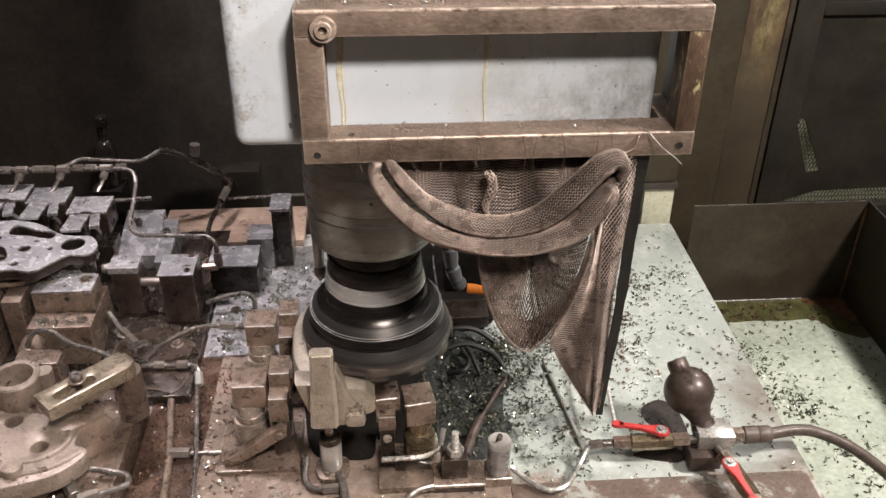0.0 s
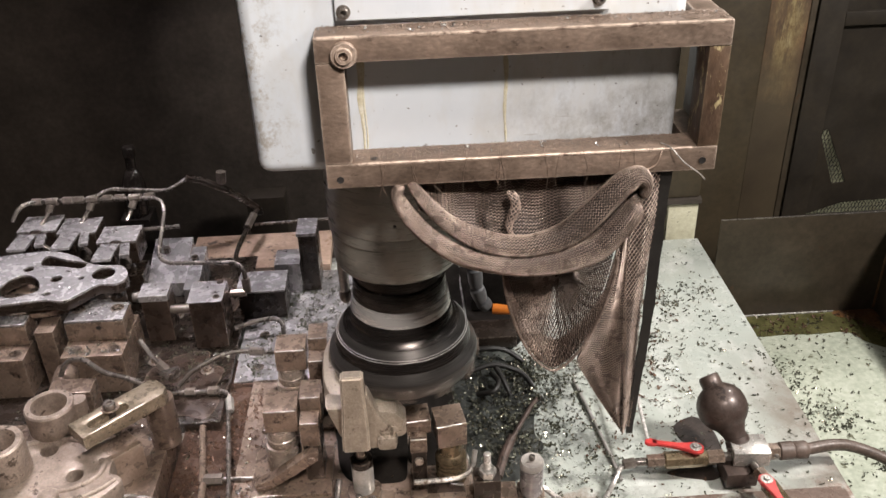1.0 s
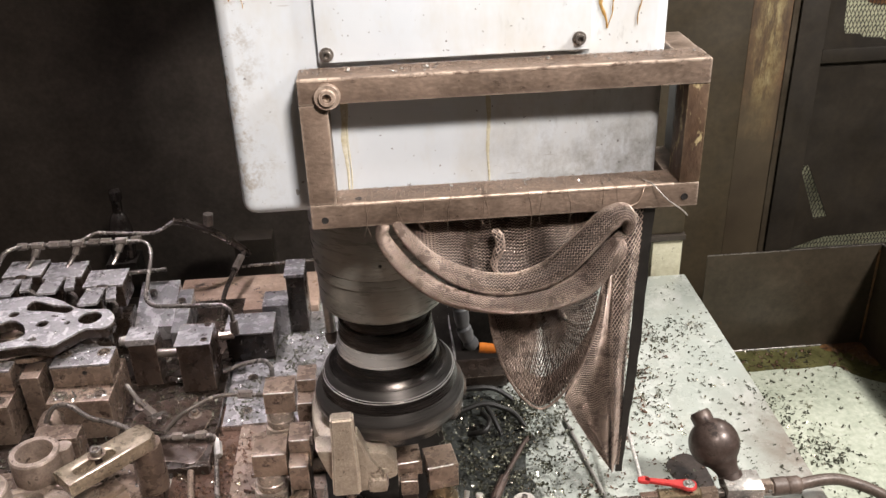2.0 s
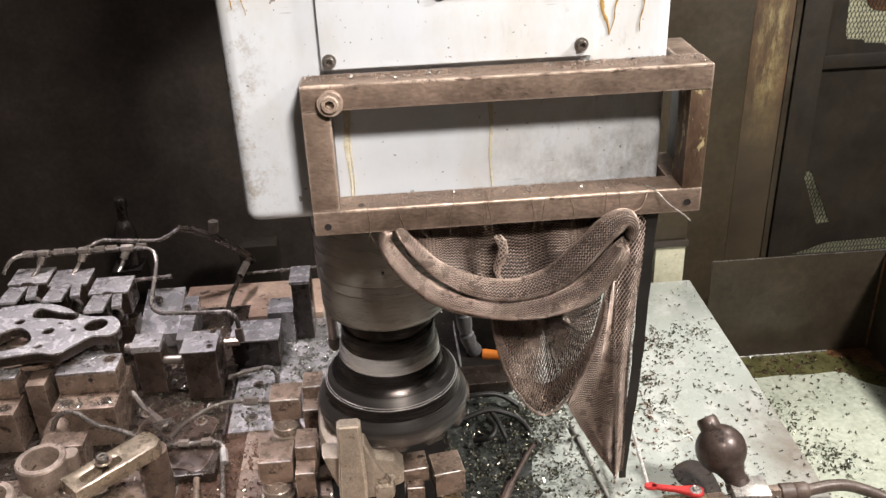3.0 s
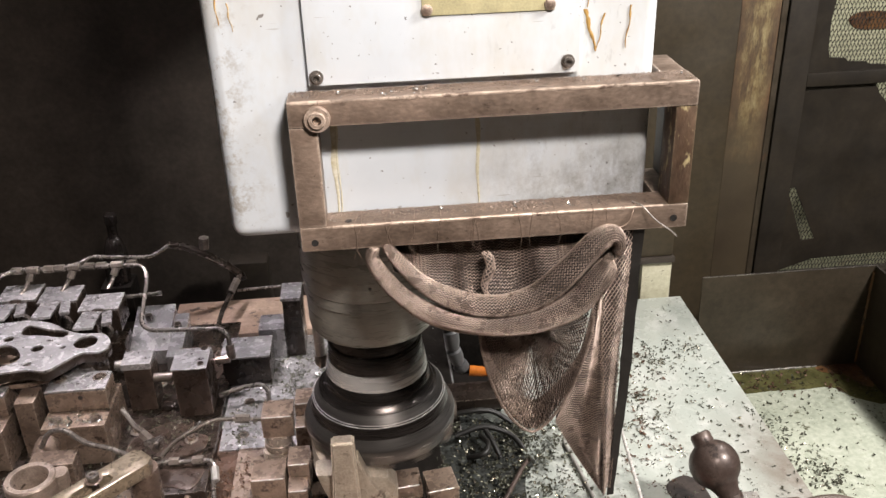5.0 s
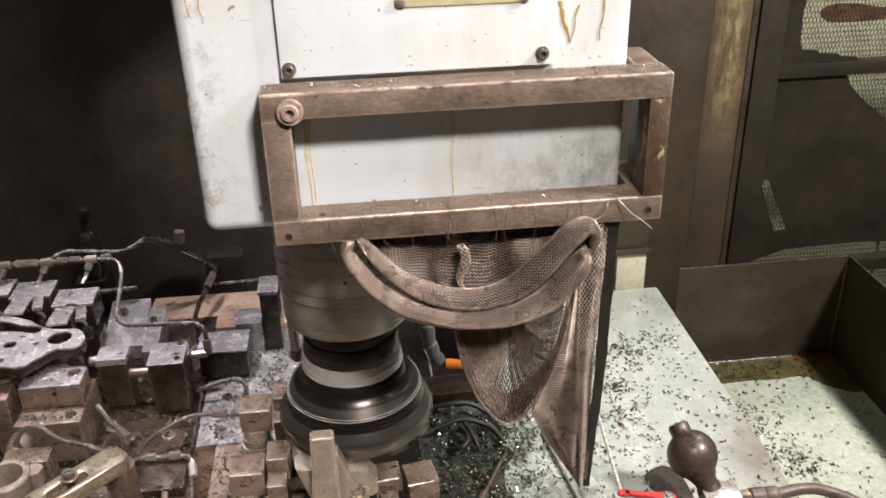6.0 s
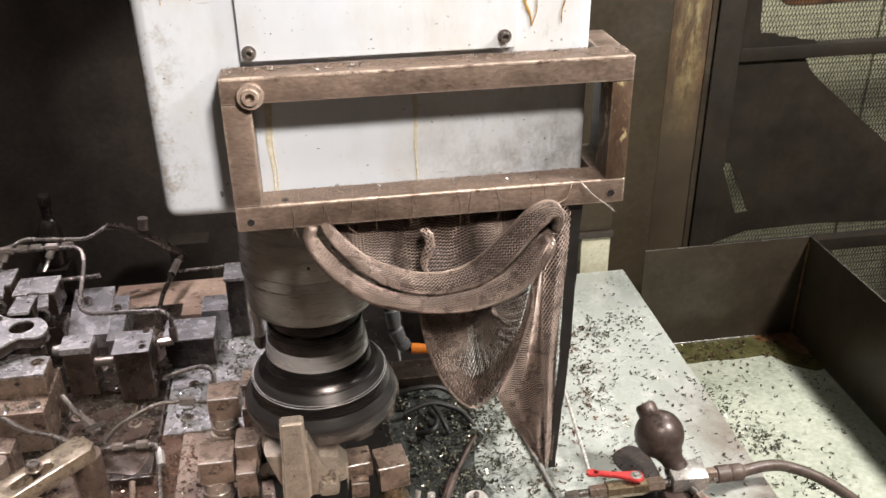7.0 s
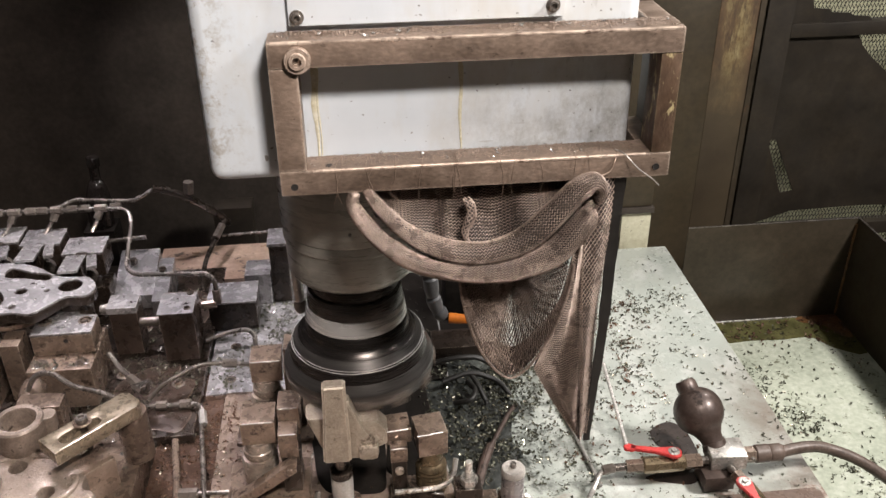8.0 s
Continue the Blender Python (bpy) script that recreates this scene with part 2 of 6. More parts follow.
M_CASTW = surface("pale_raw_casting", (0.3, 0.255, 0.2), (0.5, 0.437, 0.36), 0.35, (0.24, 0.5), 20, 240, spots=(0.15, 0.115, 0.087), spot_scale=20, spot_cut=0.61, bumps=0.8, edge=(0.8, 0.73, 0.62), edge_radius=0.006)
M_NUT = surface("oily_grey_fitting", (0.13, 0.108, 0.09), (0.3, 0.262, 0.23), 0.55, (0.26, 0.45), 20, 200, bumps=0.3, coat=0.1)
M_CHIPR = surface("rusty_brown_swarf", (0.05, 0.028, 0.018), (0.2, 0.115, 0.075), 0.5, (0.25, 0.5), 300, 800)
M_TABLE = table_paint()
M_TRAY = surface("wet_pale_green_tray_paint", (0.42, 0.455, 0.36), (0.6, 0.63, 0.52), 0.0, (0.1, 0.35), 5, 60, spots=(0.15, 0.15, 0.1), spot_scale=26, spot_cut=0.6, bumps=0.06)
M_TRAYW = surface("dark_brown_sheet_steel", (0.038, 0.029, 0.019), (0.078, 0.061, 0.042), 0.25, (0.28, 0.48), 5, 60, spots=(0.09, 0.042, 0.02), spot_scale=9, spot_cut=0.64, bumps=0.05)
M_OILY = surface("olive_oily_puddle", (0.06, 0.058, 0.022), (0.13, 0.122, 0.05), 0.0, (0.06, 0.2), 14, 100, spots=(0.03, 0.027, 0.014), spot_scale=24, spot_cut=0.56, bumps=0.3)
M_BASE = surface("brown_sludge_covered_plate", (0.18, 0.135, 0.108), (0.42, 0.325, 0.268), 0.2, (0.12, 0.45), 9, 120, spots=(0.07, 0.048, 0.036), spot_scale=20, spot_cut=0.59, bumps=0.4)
M_FRONT = surface("brown_stain_over_green_paint", (0.12, 0.084, 0.068), (0.3, 0.225, 0.187), 0.1, (0.1, 0.45), 7, 120, spots=(0.47, 0.47, 0.42), spot_scale=7, spot_cut=0.515, bumps=0.25)
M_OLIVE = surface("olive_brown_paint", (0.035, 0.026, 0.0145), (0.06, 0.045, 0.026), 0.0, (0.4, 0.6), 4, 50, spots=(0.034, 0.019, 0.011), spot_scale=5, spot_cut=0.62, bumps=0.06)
M_PEEL = peeled_paint()
M_DARK = surface("dark_enclosure_steel", (0.048, 0.039, 0.032), (0.085, 0.069, 0.057), 0.2, (0.4, 0.6), 6, 60, bumps=0.08)
M_MESH = surface("grimy_expanded_metal", (0.012, 0.0095, 0.007), (0.028, 0.022, 0.015), 0.0, (0.7, 0.9), 9, 90)
M_NET = surface("brown_knitted_metal_net", (0.195, 0.147, 0.121), (0.475, 0.375, 0.317), 0.45, (0.2, 0.42), 20, 300, bumps=0.2)
# Darkened net colour that stands for shade between and behind the strands.
M_NETIN = surface("dark_net_core", (0.02, 0.014, 0.012), (0.05, 0.036, 0.03), 0.0, (0.6, 0.8), 30, 300)
M_RUBBER = surface("black_rubber", (0.01, 0.009, 0.008), (0.022, 0.02, 0.018), 0.0, (0.4, 0.6), 20, 200)
M_PIPE = surface("oily_steel_tube", (0.16, 0.138, 0.12), (0.34, 0.31, 0.285), 0.7, (0.18, 0.34), 14, 200, bumps=0.1)
M_ZINC = surface("bright_zinc_fitting", (0.42, 0.4, 0.37), (0.66, 0.63, 0.59), 0.6, (0.18, 0.36), 24, 200, spots=(0.2, 0.15, 0.11), spot_scale=60, spot_cut=0.58, bumps=0.25)
M_BRASS = surface("dirty_brass", (0.15, 0.11, 0.065), (0.36, 0.28, 0.18), 0.75, (0.2, 0.42), 20, 160, spots=(0.06, 0.04, 0.028), spot_scale=26, spot_cut=0.58)
M_STRAP = surface("worn_tan_clamp_steel", (0.19, 0.155, 0.11), (0.4, 0.335, 0.25), 0.55, (0.18, 0.45), 20, 160, spots=(0.08, 0.058, 0.04), spot_scale=24, spot_cut=0.6, bumps=0.5, edge=(0.75, 0.66, 0.5), edge_radius=0.005)
M_WIRE = plain("dull_brown_wire", (0.27, 0.2, 0.155), 0.5, 0.4)
M_GRIT = surface("brown_swarf_grit", (0.12, 0.09, 0.07), (0.36, 0.275, 0.22), 0.3, (0.3, 0.6), 260, 800)
M_NYLON = plain("grey_nylon", (0.46, 0.43, 0.4), 0.0, 0.4)
M_RED = surface("red_vinyl_handle", (0.42, 0.03, 0.03), (0.6, 0.055, 0.05), 0.0, (0.3, 0.45), 18, 200, bumps=0.05)
M_BALL = surface("dark_brown_painted_steel", (0.055, 0.038, 0.032), (0.125, 0.09, 0.076), 0.3, (0.3, 0.55), 16, 150, spots=(0.035, 0.024, 0.02), spot_scale=24, spot_cut=0.58, bumps=0.4, coat=0.12)
M_ORANGE = plain("orange_plastic", (0.62, 0.175, 0.02), 0.0, 0.4)
M_LOC = plain("grey_plastic_hose_links", (0.075, 0.075, 0.078), 0.0, 0.4)
M_CHIP = surface("dark_swarf", (0.03, 0.03, 0.022), (0.14, 0.14, 0.1), 0.6, (0.3, 0.5), 300, 800)
M_CHIPB = surface("bright_swarf", (0.35, 0.32, 0.24), (0.8, 0.75, 0.62), 1.0, (0.15, 0.3), 300, 800)
M_YELLOW = plain("yellow_name_plate", (0.6, 0.55, 0.33), 0.2, 0.4)
M_DRIP = surface("faded_ochre_oil_drip", (0.5, 0.46, 0.31), (0.66, 0.65, 0.56), 0.0, (0.25, 0.4), 60, 300)
M_DRIPR = surface("rust_brown_drip", (0.32, 0.18, 0.045), (0.5, 0.33, 0.12), 0.0, (0.3, 0.4), 40, 200)
M_HOLE = plain("dark_hole", (0.01, 0.008, 0.007), 0.0, 0.8)
M_CREAM = surface("cream_painted_steel", (0.5, 0.48, 0.34), (0.66, 0.63, 0.48), 0.0, (0.3, 0.5), 8, 80, spots=(0.16, 0.13, 0.06), spot_scale=20, spot_cut=0.6)
M_PEELR = surface("orange_brown_rust", (0.07, 0.028, 0.012), (0.19, 0.09, 0.03), 0.0, (0.4, 0.7), 20, 120, spots=(0.03, 0.016, 0.01), spot_scale=30, spot_cut=0.54)
M_ROOM = surface("grimy_workshop_plaster", (0.09, 0.085, 0.065), (0.15, 0.14, 0.105), 0.0, (0.6, 0.8), 1.5, 20)
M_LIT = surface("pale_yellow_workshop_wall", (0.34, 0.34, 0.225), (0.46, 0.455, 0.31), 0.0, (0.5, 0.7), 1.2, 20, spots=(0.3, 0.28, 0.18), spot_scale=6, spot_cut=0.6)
M_CONC = surface("oily_concrete", (0.06, 0.056, 0.048), (0.12, 0.115, 0.1), 0.0, (0.3, 0.7), 2, 40)
M_CHIPS = surface("silvery_swarf", (0.3, 0.295, 0.285), (0.75, 0.74, 0.72), 0.9, (0.15, 0.35), 300, 800)
M_DULL = surface("dull_grey_dusty_hose", (0.2, 0.19, 0.175), (0.33, 0.315, 0.295), 0.0, (0.4, 0.7), 30, 200, bumps=0.2)
# Near-black with hardly any gloss: stands for shade under and behind the fixtures.
M_MATTBLACK = surface("matt_black_fill", (0.006, 0.005, 0.004), (0.017, 0.014, 0.012), 0.0, (0.7, 0.9), 20, 150, bumps=0.6)
M_MATTBLACK.node_tree.nodes["Principled BSDF"].inputs["Specular IOR Level"].default_value = 0.08
M_OILSHADE = surface("dark_brown_oil_and_shadow", (0.018, 0.0115, 0.009), (0.05, 0.034, 0.027), 0.0, (0.4, 0.7), 20, 120, bumps=0.3)
M_CHROME = surface("bright_ground_cylinder", (0.5, 0.485, 0.45), (0.72, 0.705, 0.67), 0.5, (0.12, 0.24), 14, 200, bumps=0.04)
M_JACK = surface("oily_bright_jack_steel", (0.3, 0.245, 0.2), (0.6, 0.52, 0.45), 0.5, (0.18, 0.34), 16, 200, bumps=0.1)
M_ROD = surface("polished_rod", (0.66, 0.63, 0.6), (0.85, 0.82, 0.78), 0.35, (0.2, 0.32), 30, 200, bumps=0.05)
M_CHAN = surface("dark_red_brown_sludge", (0.05, 0.03, 0.022), (0.135, 0.085, 0.064), 0.1, (0.1, 0.4), 16, 150, spots=(0.025, 0.016, 0.012), spot_scale=30, spot_cut=0.58, bumps=0.7)
M_BROWN = surface("dark_brown_oily_block", (0.026, 0.0175, 0.0135), (0.08, 0.055, 0.043), 0.2, (0.16, 0.45), 14, 150, spots=(0.016, 0.011, 0.009), spot_scale=24, spot_cut=0.6, bumps=0.5, coat=0.3, edge=(0.3, 0.23, 0.18))
M_GLOSSY = surface("black_glossy_fitting", (0.01, 0.008, 0.007), (0.022, 0.018, 0.016), 0.0, (0.1, 0.25), 20, 150, bumps=0.05)
M_SHEET = surface("brown_deflector_steel", (0.013, 0.0095, 0.0062), (0.034, 0.0255, 0.0165), 0.2, (0.5, 0.7), 5, 60, bumps=0.08)
M_GREYF = surface("grey_cutter_face", (0.06, 0.056, 0.054), (0.125, 0.118, 0.112), 0.7, (0.25, 0.4), 9, 120, (1, 1, 10), bumps=0.03)

# ---- building tools ----
MOVERS = []


def thing(name, at, label, category, group="", kind="", on_table=False):
    ob = new(name)
    ob.empty_display_size = 0.02
    ob.location = at
    tagged(ob, label, category, group, kind)
    if on_table:
        MOVERS.append(ob)
    return ob


def origin(ob):
    p = Vector((0, 0, 0))
    while ob is not None:
        p += ob.location
        ob = ob.parent
    return p


def smooth_by_angle(me, angle=0.6):
    me.polygons.foreach_set("use_smooth", [True] * len(me.polygons))
    me.set_sharp_from_angle(angle=angle)


def part(name, bm, material, parent=None, label="", local=False):
    """Links a bmesh, written in world metres, as one mesh object under a thing or a part."""
    me = bpy.data.meshes.new(name)
    if parent is not None and not local:
        bmesh.ops.translate(bm, verts=bm.verts, vec=-origin(parent))
    bm.to_mesh(me)
    bm.free()
    me.materials.append(material)
    smooth_by_angle(me)
    ob = new(name, me)
    ob.parent = parent
    if label:
        ob["label"] = label
    return ob


def structure(name, bm, material, label, category, on_table=False, kind="structure"):
    ob = part(name, bm, material)
    tagged(ob, label, category, "", kind)
    if on_table:
        MOVERS.append(ob)
    return ob


def box(x0, x1, y0, y1, z0, z1, bevel=0.003, turn=0.0, lean=None, bm=None, seg=2):
    """A bevelled block; turn is about z, at its middle; lean is an Euler in degrees instead."""
    b = bmesh.new()
    bmesh.ops.create_cube(b, size=1)
    bevel *= 0.5
    bmesh.ops.scale(b, verts=b.verts, vec=(abs(x1 - x0), abs(y1 - y0), abs(z1 - z0)))
    if bevel:
        bmesh.ops.bevel(b, geom=b.edges[:], offset=bevel, segments=seg, affect="EDGES", profile=0.6)
    c = ((x0 + x1) / 2, (y0 + y1) / 2, (z0 + z1) / 2)
    rot = lean if lean else (0, 0, turn)
    bmesh.ops.transform(b, matrix=pose(*c, *rot), verts=b.verts)
    return merged(b, bm)


def merged(b, bm):
    if bm is None:
        return b
    me = bpy.data.meshes.new("tmp")
    b.to_mesh(me)
    b.free()
    bm.from_mesh(me)
    bpy.data.meshes.remove(me)
    return bm


def lathe(profile, at=(0, 0, 0), axis=(0, 0, 1), seg=32, bm=None):
    """Turns (radius, height) pairs round an axis through at."""
    b = bmesh.new()
    rings = []
    for r, h in profile:
        if r < 1e-6:
            rings.append([b.verts.new((0, 0, h))])
        else:
            rings.append([b.verts.new((r * math.cos(2 * math.pi * k / seg), r * math.sin(2 * math.pi * k / seg), h)) for k in range(seg)])
    for a, c in zip(rings, rings[1:]):
        for k in range(seg):
            q = [a[k % len(a)], a[(k + 1) % len(a)], c[(k + 1) % len(c)], c[k % len(c)]]
            q = [v for i, v in enumerate(q) if v not in q[:i]]
            if len(q) > 2:
                b.faces.new(q)
    for ring in (rings[0], rings[-1]):
        if len(ring) > 2:
            b.faces.new(ring)
    bmesh.ops.recalc_face_normals(b, faces=b.faces)
    m = Matrix.Translation(at) @ Vector(axis).to_track_quat("Z", "Y").to_matrix().to_4x4()
    bmesh.ops.transform(b, matrix=m, verts=b.verts)
    return merged(b, bm)


def rod(a, c, r, seg=14, bevel=0.0015, bm=None):
    a, c = Vector(a), Vector(c)
    n = (c - a).length
    e = min(bevel, r * 0.4, n * 0.3)
    return lathe([(r - e, 0), (r, e), (r, n - e), (r - e, n)], a, c - a, seg, bm)


def hexnut(a, c, r, bm=None):
    return rod(a, c, r, 6, 0.001, bm)


def rounded(points, bend):
    """A polyline with its corners rounded."""
    pts = [Vector(p) for p in points]
    out = [pts[0]]
    for a, p, c in zip(pts, pts[1:], pts[2:]):
        ea, ec = (a - p), (c - p)
        d = min(bend, ea.length * 0.48, ec.length * 0.48)
        s, e = p + ea.normalized() * d, p + ec.normalized() * d
        for k in range(7):
            t = k / 6
            out.append(s.lerp(p, t).lerp(p.lerp(e, t), t))
    out.append(pts[-1])
    return out


def tube(points, r, bend=0.02, seg=10, bm=None, radii=None):
    pts = rounded(points, bend) if bend else [Vector(p) for p in points]
    b = bmesh.new()
    side = None
    rings = []
    for i, p in enumerate(pts):
        way = (pts[min(i + 1, len(pts) - 1)] - pts[max(i - 1, 0)]).normalized()
        if side is None:
            side = way.orthogonal().normalized()
        side = (side - way * side.dot(way)).normalized()
        up = way.cross(side)
        rr = radii(i / (len(pts) - 1)) if radii else r
        rings.append([b.verts.new(p + side * rr * math.cos(2 * math.pi * k / seg) + up * rr * math.sin(2 * math.pi * k / seg)) for k in range(seg)])
    for a, c in zip(rings, rings[1:]):
        for k in range(seg):
            b.faces.new((a[k], a[(k + 1) % seg], c[(k + 1) % seg], c[k]))
    b.faces.new(rings[0][::-1])
    b.faces.new(rings[-1])
    bmesh.ops.recalc_face_normals(b, faces=b.faces)
    return merged(b, bm)


def slab(outline, z0, z1, bevel=0.003, holes=(), bm=None, cuts=()):
    """An upright prism over an outline of (x, y) points, with round holes (x, y, r) that go through."""
    b = bmesh.new()
    loops = [[b.verts.new((x, y, z1)) for x, y in outline]]
    for hx, hy, hr in holes:
        loops.append([b.verts.new((hx + hr * math.cos(k * math.pi / 10), hy + hr * math.sin(k * math.pi / 10), z1)) for k in range(20)])
    for cut in cuts:
        loops.append([b.verts.new((x, y, z1)) for x, y in cut])
    edges = []
    for lp in loops:
        edges += [b.edges.new((lp[i], lp[(i + 1) % len(lp)])) for i in range(len(lp))]
    bmesh.ops.triangle_fill(b, use_beauty=True, use_dissolve=False, edges=edges)
    ex = bmesh.ops.extrude_face_region(b, geom=b.faces[:])
    bmesh.ops.translate(b, verts=[v for v in ex["geom"] if isinstance(v, bmesh.types.BMVert)], vec=(0, 0, z0 - z1))
    bmesh.ops.recalc_face_normals(b, faces=b.faces)
    if bevel:
        rim = [e for e in b.edges if len(e.link_faces) == 2 and abs(e.verts[0].co.z - e.verts[1].co.z) < 1e-5 and e.calc_face_angle(0) > 1.2]
        bmesh.ops.bevel(b, geom=rim, offset=bevel, segments=2, affect="EDGES", profile=0.5)
    return merged(b, bm)


def blob_outline(pts, n=6):
    """A closed smooth outline through the points (Catmull-Rom)."""
    out, m = [], len(pts)
    for i in range(m):
        p0, p1, p2, p3 = (np.array(pts[(i + k - 1) % m], float) for k in range(4))
        for k in range(n):
            t = k / n
            q = 0.5 * (2 * p1 + (p2 - p0) * t + (2 * p0 - 5 * p1 + 4 * p2 - p3) * t * t + (3 * p1 - p0 - 3 * p2 + p3) * t ** 3)
            out.append((float(q[0]), float(q[1])))
    return out


def catenary(points, n=40):
    """A smooth open curve through the points."""
    pts = [Vector(p) for p in points]
    pts = [pts[0] * 2 - pts[1]] + pts + [pts[-1] * 2 - pts[-2]]
    out = []
    m = len(pts) - 3
    for i in range(m):
        p0, p1, p2, p3 = pts[i:i + 4]
        for k in range(n // m):
            t = k / (n // m)
            out.append(0.5 * (2 * p1 + (p2 - p0) * t + (2 * p0 - 5 * p1 + 4 * p2 - p3) * t * t + (3 * p1 - p0 - 3 * p2 + p3) * t ** 3))
    out.append(pts[-2])
    return out


def strands(name, lines, r, material, parent, label=""):
    """Many thin three-sided strands in one mesh; each line is a list of points."""
    verts, faces = [], []
    at = origin(parent) if parent is not None else Vector((0, 0, 0))
    for line in lines:
        pts = [Vector(p) - at for p in line]
        base = len(verts)
        for i, p in enumerate(pts):
            way = pts[min(i + 1, len(pts) - 1)] - pts[max(i - 1, 0)]
            side = way.cross(Vector((0.31, 0.9, 0.29)))
            side = side.normalized() if side.length > 1e-9 else Vector((1, 0, 0))
            up = way.cross(side).normalized()
            for a in (0.5, 2.6, 4.7):
                verts.append(p + side * r * math.cos(a) + up * r * math.sin(a))
        for i in range(len(pts) - 1):
            for k in range(3):
                a, c = base + 3 * i + k, base + 3 * i + (k + 1) % 3
                faces.append((a, c, c + 3, a + 3))
    me = bpy.data.meshes.new(name)
    me.from_pydata([tuple(v) for v in verts], [], faces)
    me.polygons.foreach_set("use_smooth", [True] * len(me.polygons))
    me.materials.append(material)
    ob = new(name, me)
    ob.parent = parent
    if label:
        ob["label"] = label
    return ob

# ---- the workshop round the machine ----
structure("shop_floor", box(-6, 6, -6, 6, -1.1, -1.0, 0), M_CONC, "dark oily concrete workshop floor", "floor")
structure("ceiling", box(-6, 6, -6, 6, 3.6, 3.7, 0), M_ROOM, "grimy plaster ceiling high above the machine", "ceiling")
structure("wall_north", box(-6, 6, 4.5, 4.6, -1.0, 3.6, 0), M_LIT, "pale yellow workshop wall beyond the guard", "wall")
structure("wall_south", box(-6, 6, -6.1, -6, -1.0, 3.6, 0), M_ROOM, "grimy plaster workshop wall", "wall")
structure("wall_east", box(6, 6.1, -6, 4.5, -1.0, 3.6, 0), M_ROOM, "grimy plaster workshop wall", "wall")
structure("wall_west", box(-6.1, -6, -6, 4.5, -1.0, 3.6, 0), M_ROOM, "grimy plaster workshop wall", "wall")

# dark sheet guard behind the table and the olive column beside it
structure("guard_wall_back", box(-3.2, 0.69, 1.62, 1.66, -1.0, 2.6, 0.004), M_DARK, "dark soot-brown sheet guard behind the table", "guard wall")
structure("guard_wall_left", box(-3.24, -3.2, -0.6, 1.66, -1.0, 2.6, 0.004), M_DARK, "dark soot-brown sheet guard closing the side", "guard wall")
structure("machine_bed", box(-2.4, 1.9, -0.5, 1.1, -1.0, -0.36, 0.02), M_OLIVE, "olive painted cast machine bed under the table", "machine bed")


def olive_column():
    post = thing("guard_column", (0.85, 1.27, -1.0), "olive painted sheet column with peeling rusty edge", "guard column")
    part("face_sheet", box(0.62, 0.884, 1.247, 1.31, -1.0, 0.92, 0.001), M_OLIVE, post)
    part("peeled_strip", box(0.8843, 1.0023, 1.246, 1.31, -1.0, 0.92, 0.001), M_PEEL, post, "peeled yellow primer and brown rust strip")
    part("edge_angle", box(1.0026, 1.022, 1.243, 1.31, -1.0, 0.92, 0.001), M_TRAYW, post, "dark rusty corner angle")
    return post


olive_column()


def expanded_metal(x0, x1, z0, z1, y, parent, cw=0.0115, ch=0.0155):
    lines = []
    rows = int((z1 - z0) / (ch / 2))
    cols = int((x1 - x0) / (cw / 2))
    for j in range(rows + 1):
        if j % 2 == 0:
            continue
        z = z0 + j * ch / 2
        lines.append([(x0 + i * cw / 2, y + (0.002 if i % 2 else -0.002), min(z1, max(z0, z + (ch * 0.5 if (i + j // 2) % 2 else -ch * 0.5) * 0.82))) for i in range(cols + 1)])
    strands("expanded_metal", lines, 0.0023, M_MESH, parent, "grimy diamond expanded metal sheet")["kind"] = "stuff"


def mesh_guard():
    g = thing("mesh_guard", (1.5, 1.27, -1.0), "dark steel guard frame with expanded metal panels", "machine guard")
    part("post", box(1.024, 1.105, 1.235, 1.285, -1.0, 0.92, 0.003), M_SHEET, g)
    part("post", box(2.3, 2.36, 1.235, 1.285, -1.0, 0.92, 0.003), M_SHEET, g)
    part("rail", box(1.107, 2.298, 1.238, 1.282, 0.612, 0.652, 0.003), M_SHEET, g)
    part("rail", box(1.107, 2.298, 1.238, 1.282, -0.075, -0.03, 0.003), M_SHEET, g)
    part("rail", box(1.107, 2.298, 1.238, 1.282, 0.88, 0.92, 0.003), M_SHEET, g)
    corner = slab([(1.107, 0.6525), (1.36, 0.6525), (1.35, 0.664), (1.30, 0.668), (1.288, 0.676), (1.23, 0.680), (1.222, 0.690), (1.172, 0.694), (1.165, 0.72), (1.160, 0.80), (1.168, 0.8795), (1.107, 0.8795)], 0.0, 0.004, 0)
    bmesh.ops.transform(corner, matrix=Matrix.Translation((0, 1.2560, 0)) @ pose(0, 0, 0, 90, 0, 0), verts=corner.verts)
    part("corner_plate", corner, M_SHEET, g, "ragged dark corner plate")
    expanded_metal(1.107, 2.298, 0.652, 0.88, 1.267, g)
    expanded_metal(1.107, 2.298, -0.03, 0.612, 1.267, g)
    expanded_metal(1.107, 2.298, -0.7, -0.075, 1.267, g)
    return g


mesh_guard()

# dark leaning sheet and pale cabinet seen through the guard


def dark_triangle_sheet():
    outline = [(1.06, 0.609), (1.329, 0.611), (1.346, 0.579), (1.382, 0.541), (1.514, 0.434), (1.726, 0.261), (2.05, -0.022), (1.783, 0.014), (1.468, 0.030), (1.224, 0.024), (1.06, -0.03)]
    b = slab(outline, 0.0, 0.005, 0, cuts=[[(1.104, 0.281), (1.131, 0.282), (1.221, 0.097), (1.178, 0.092)]])
    bmesh.ops.transform(b, matrix=Matrix.Translation((0, 1.2560, 0)) @ pose(0, 0, 0, 90, 0, 0), verts=b.verts)
    return structure("deflector_sheet", b, M_SHEET, "dark slanting deflector sheet behind the mesh", "deflector sheet", kind="")


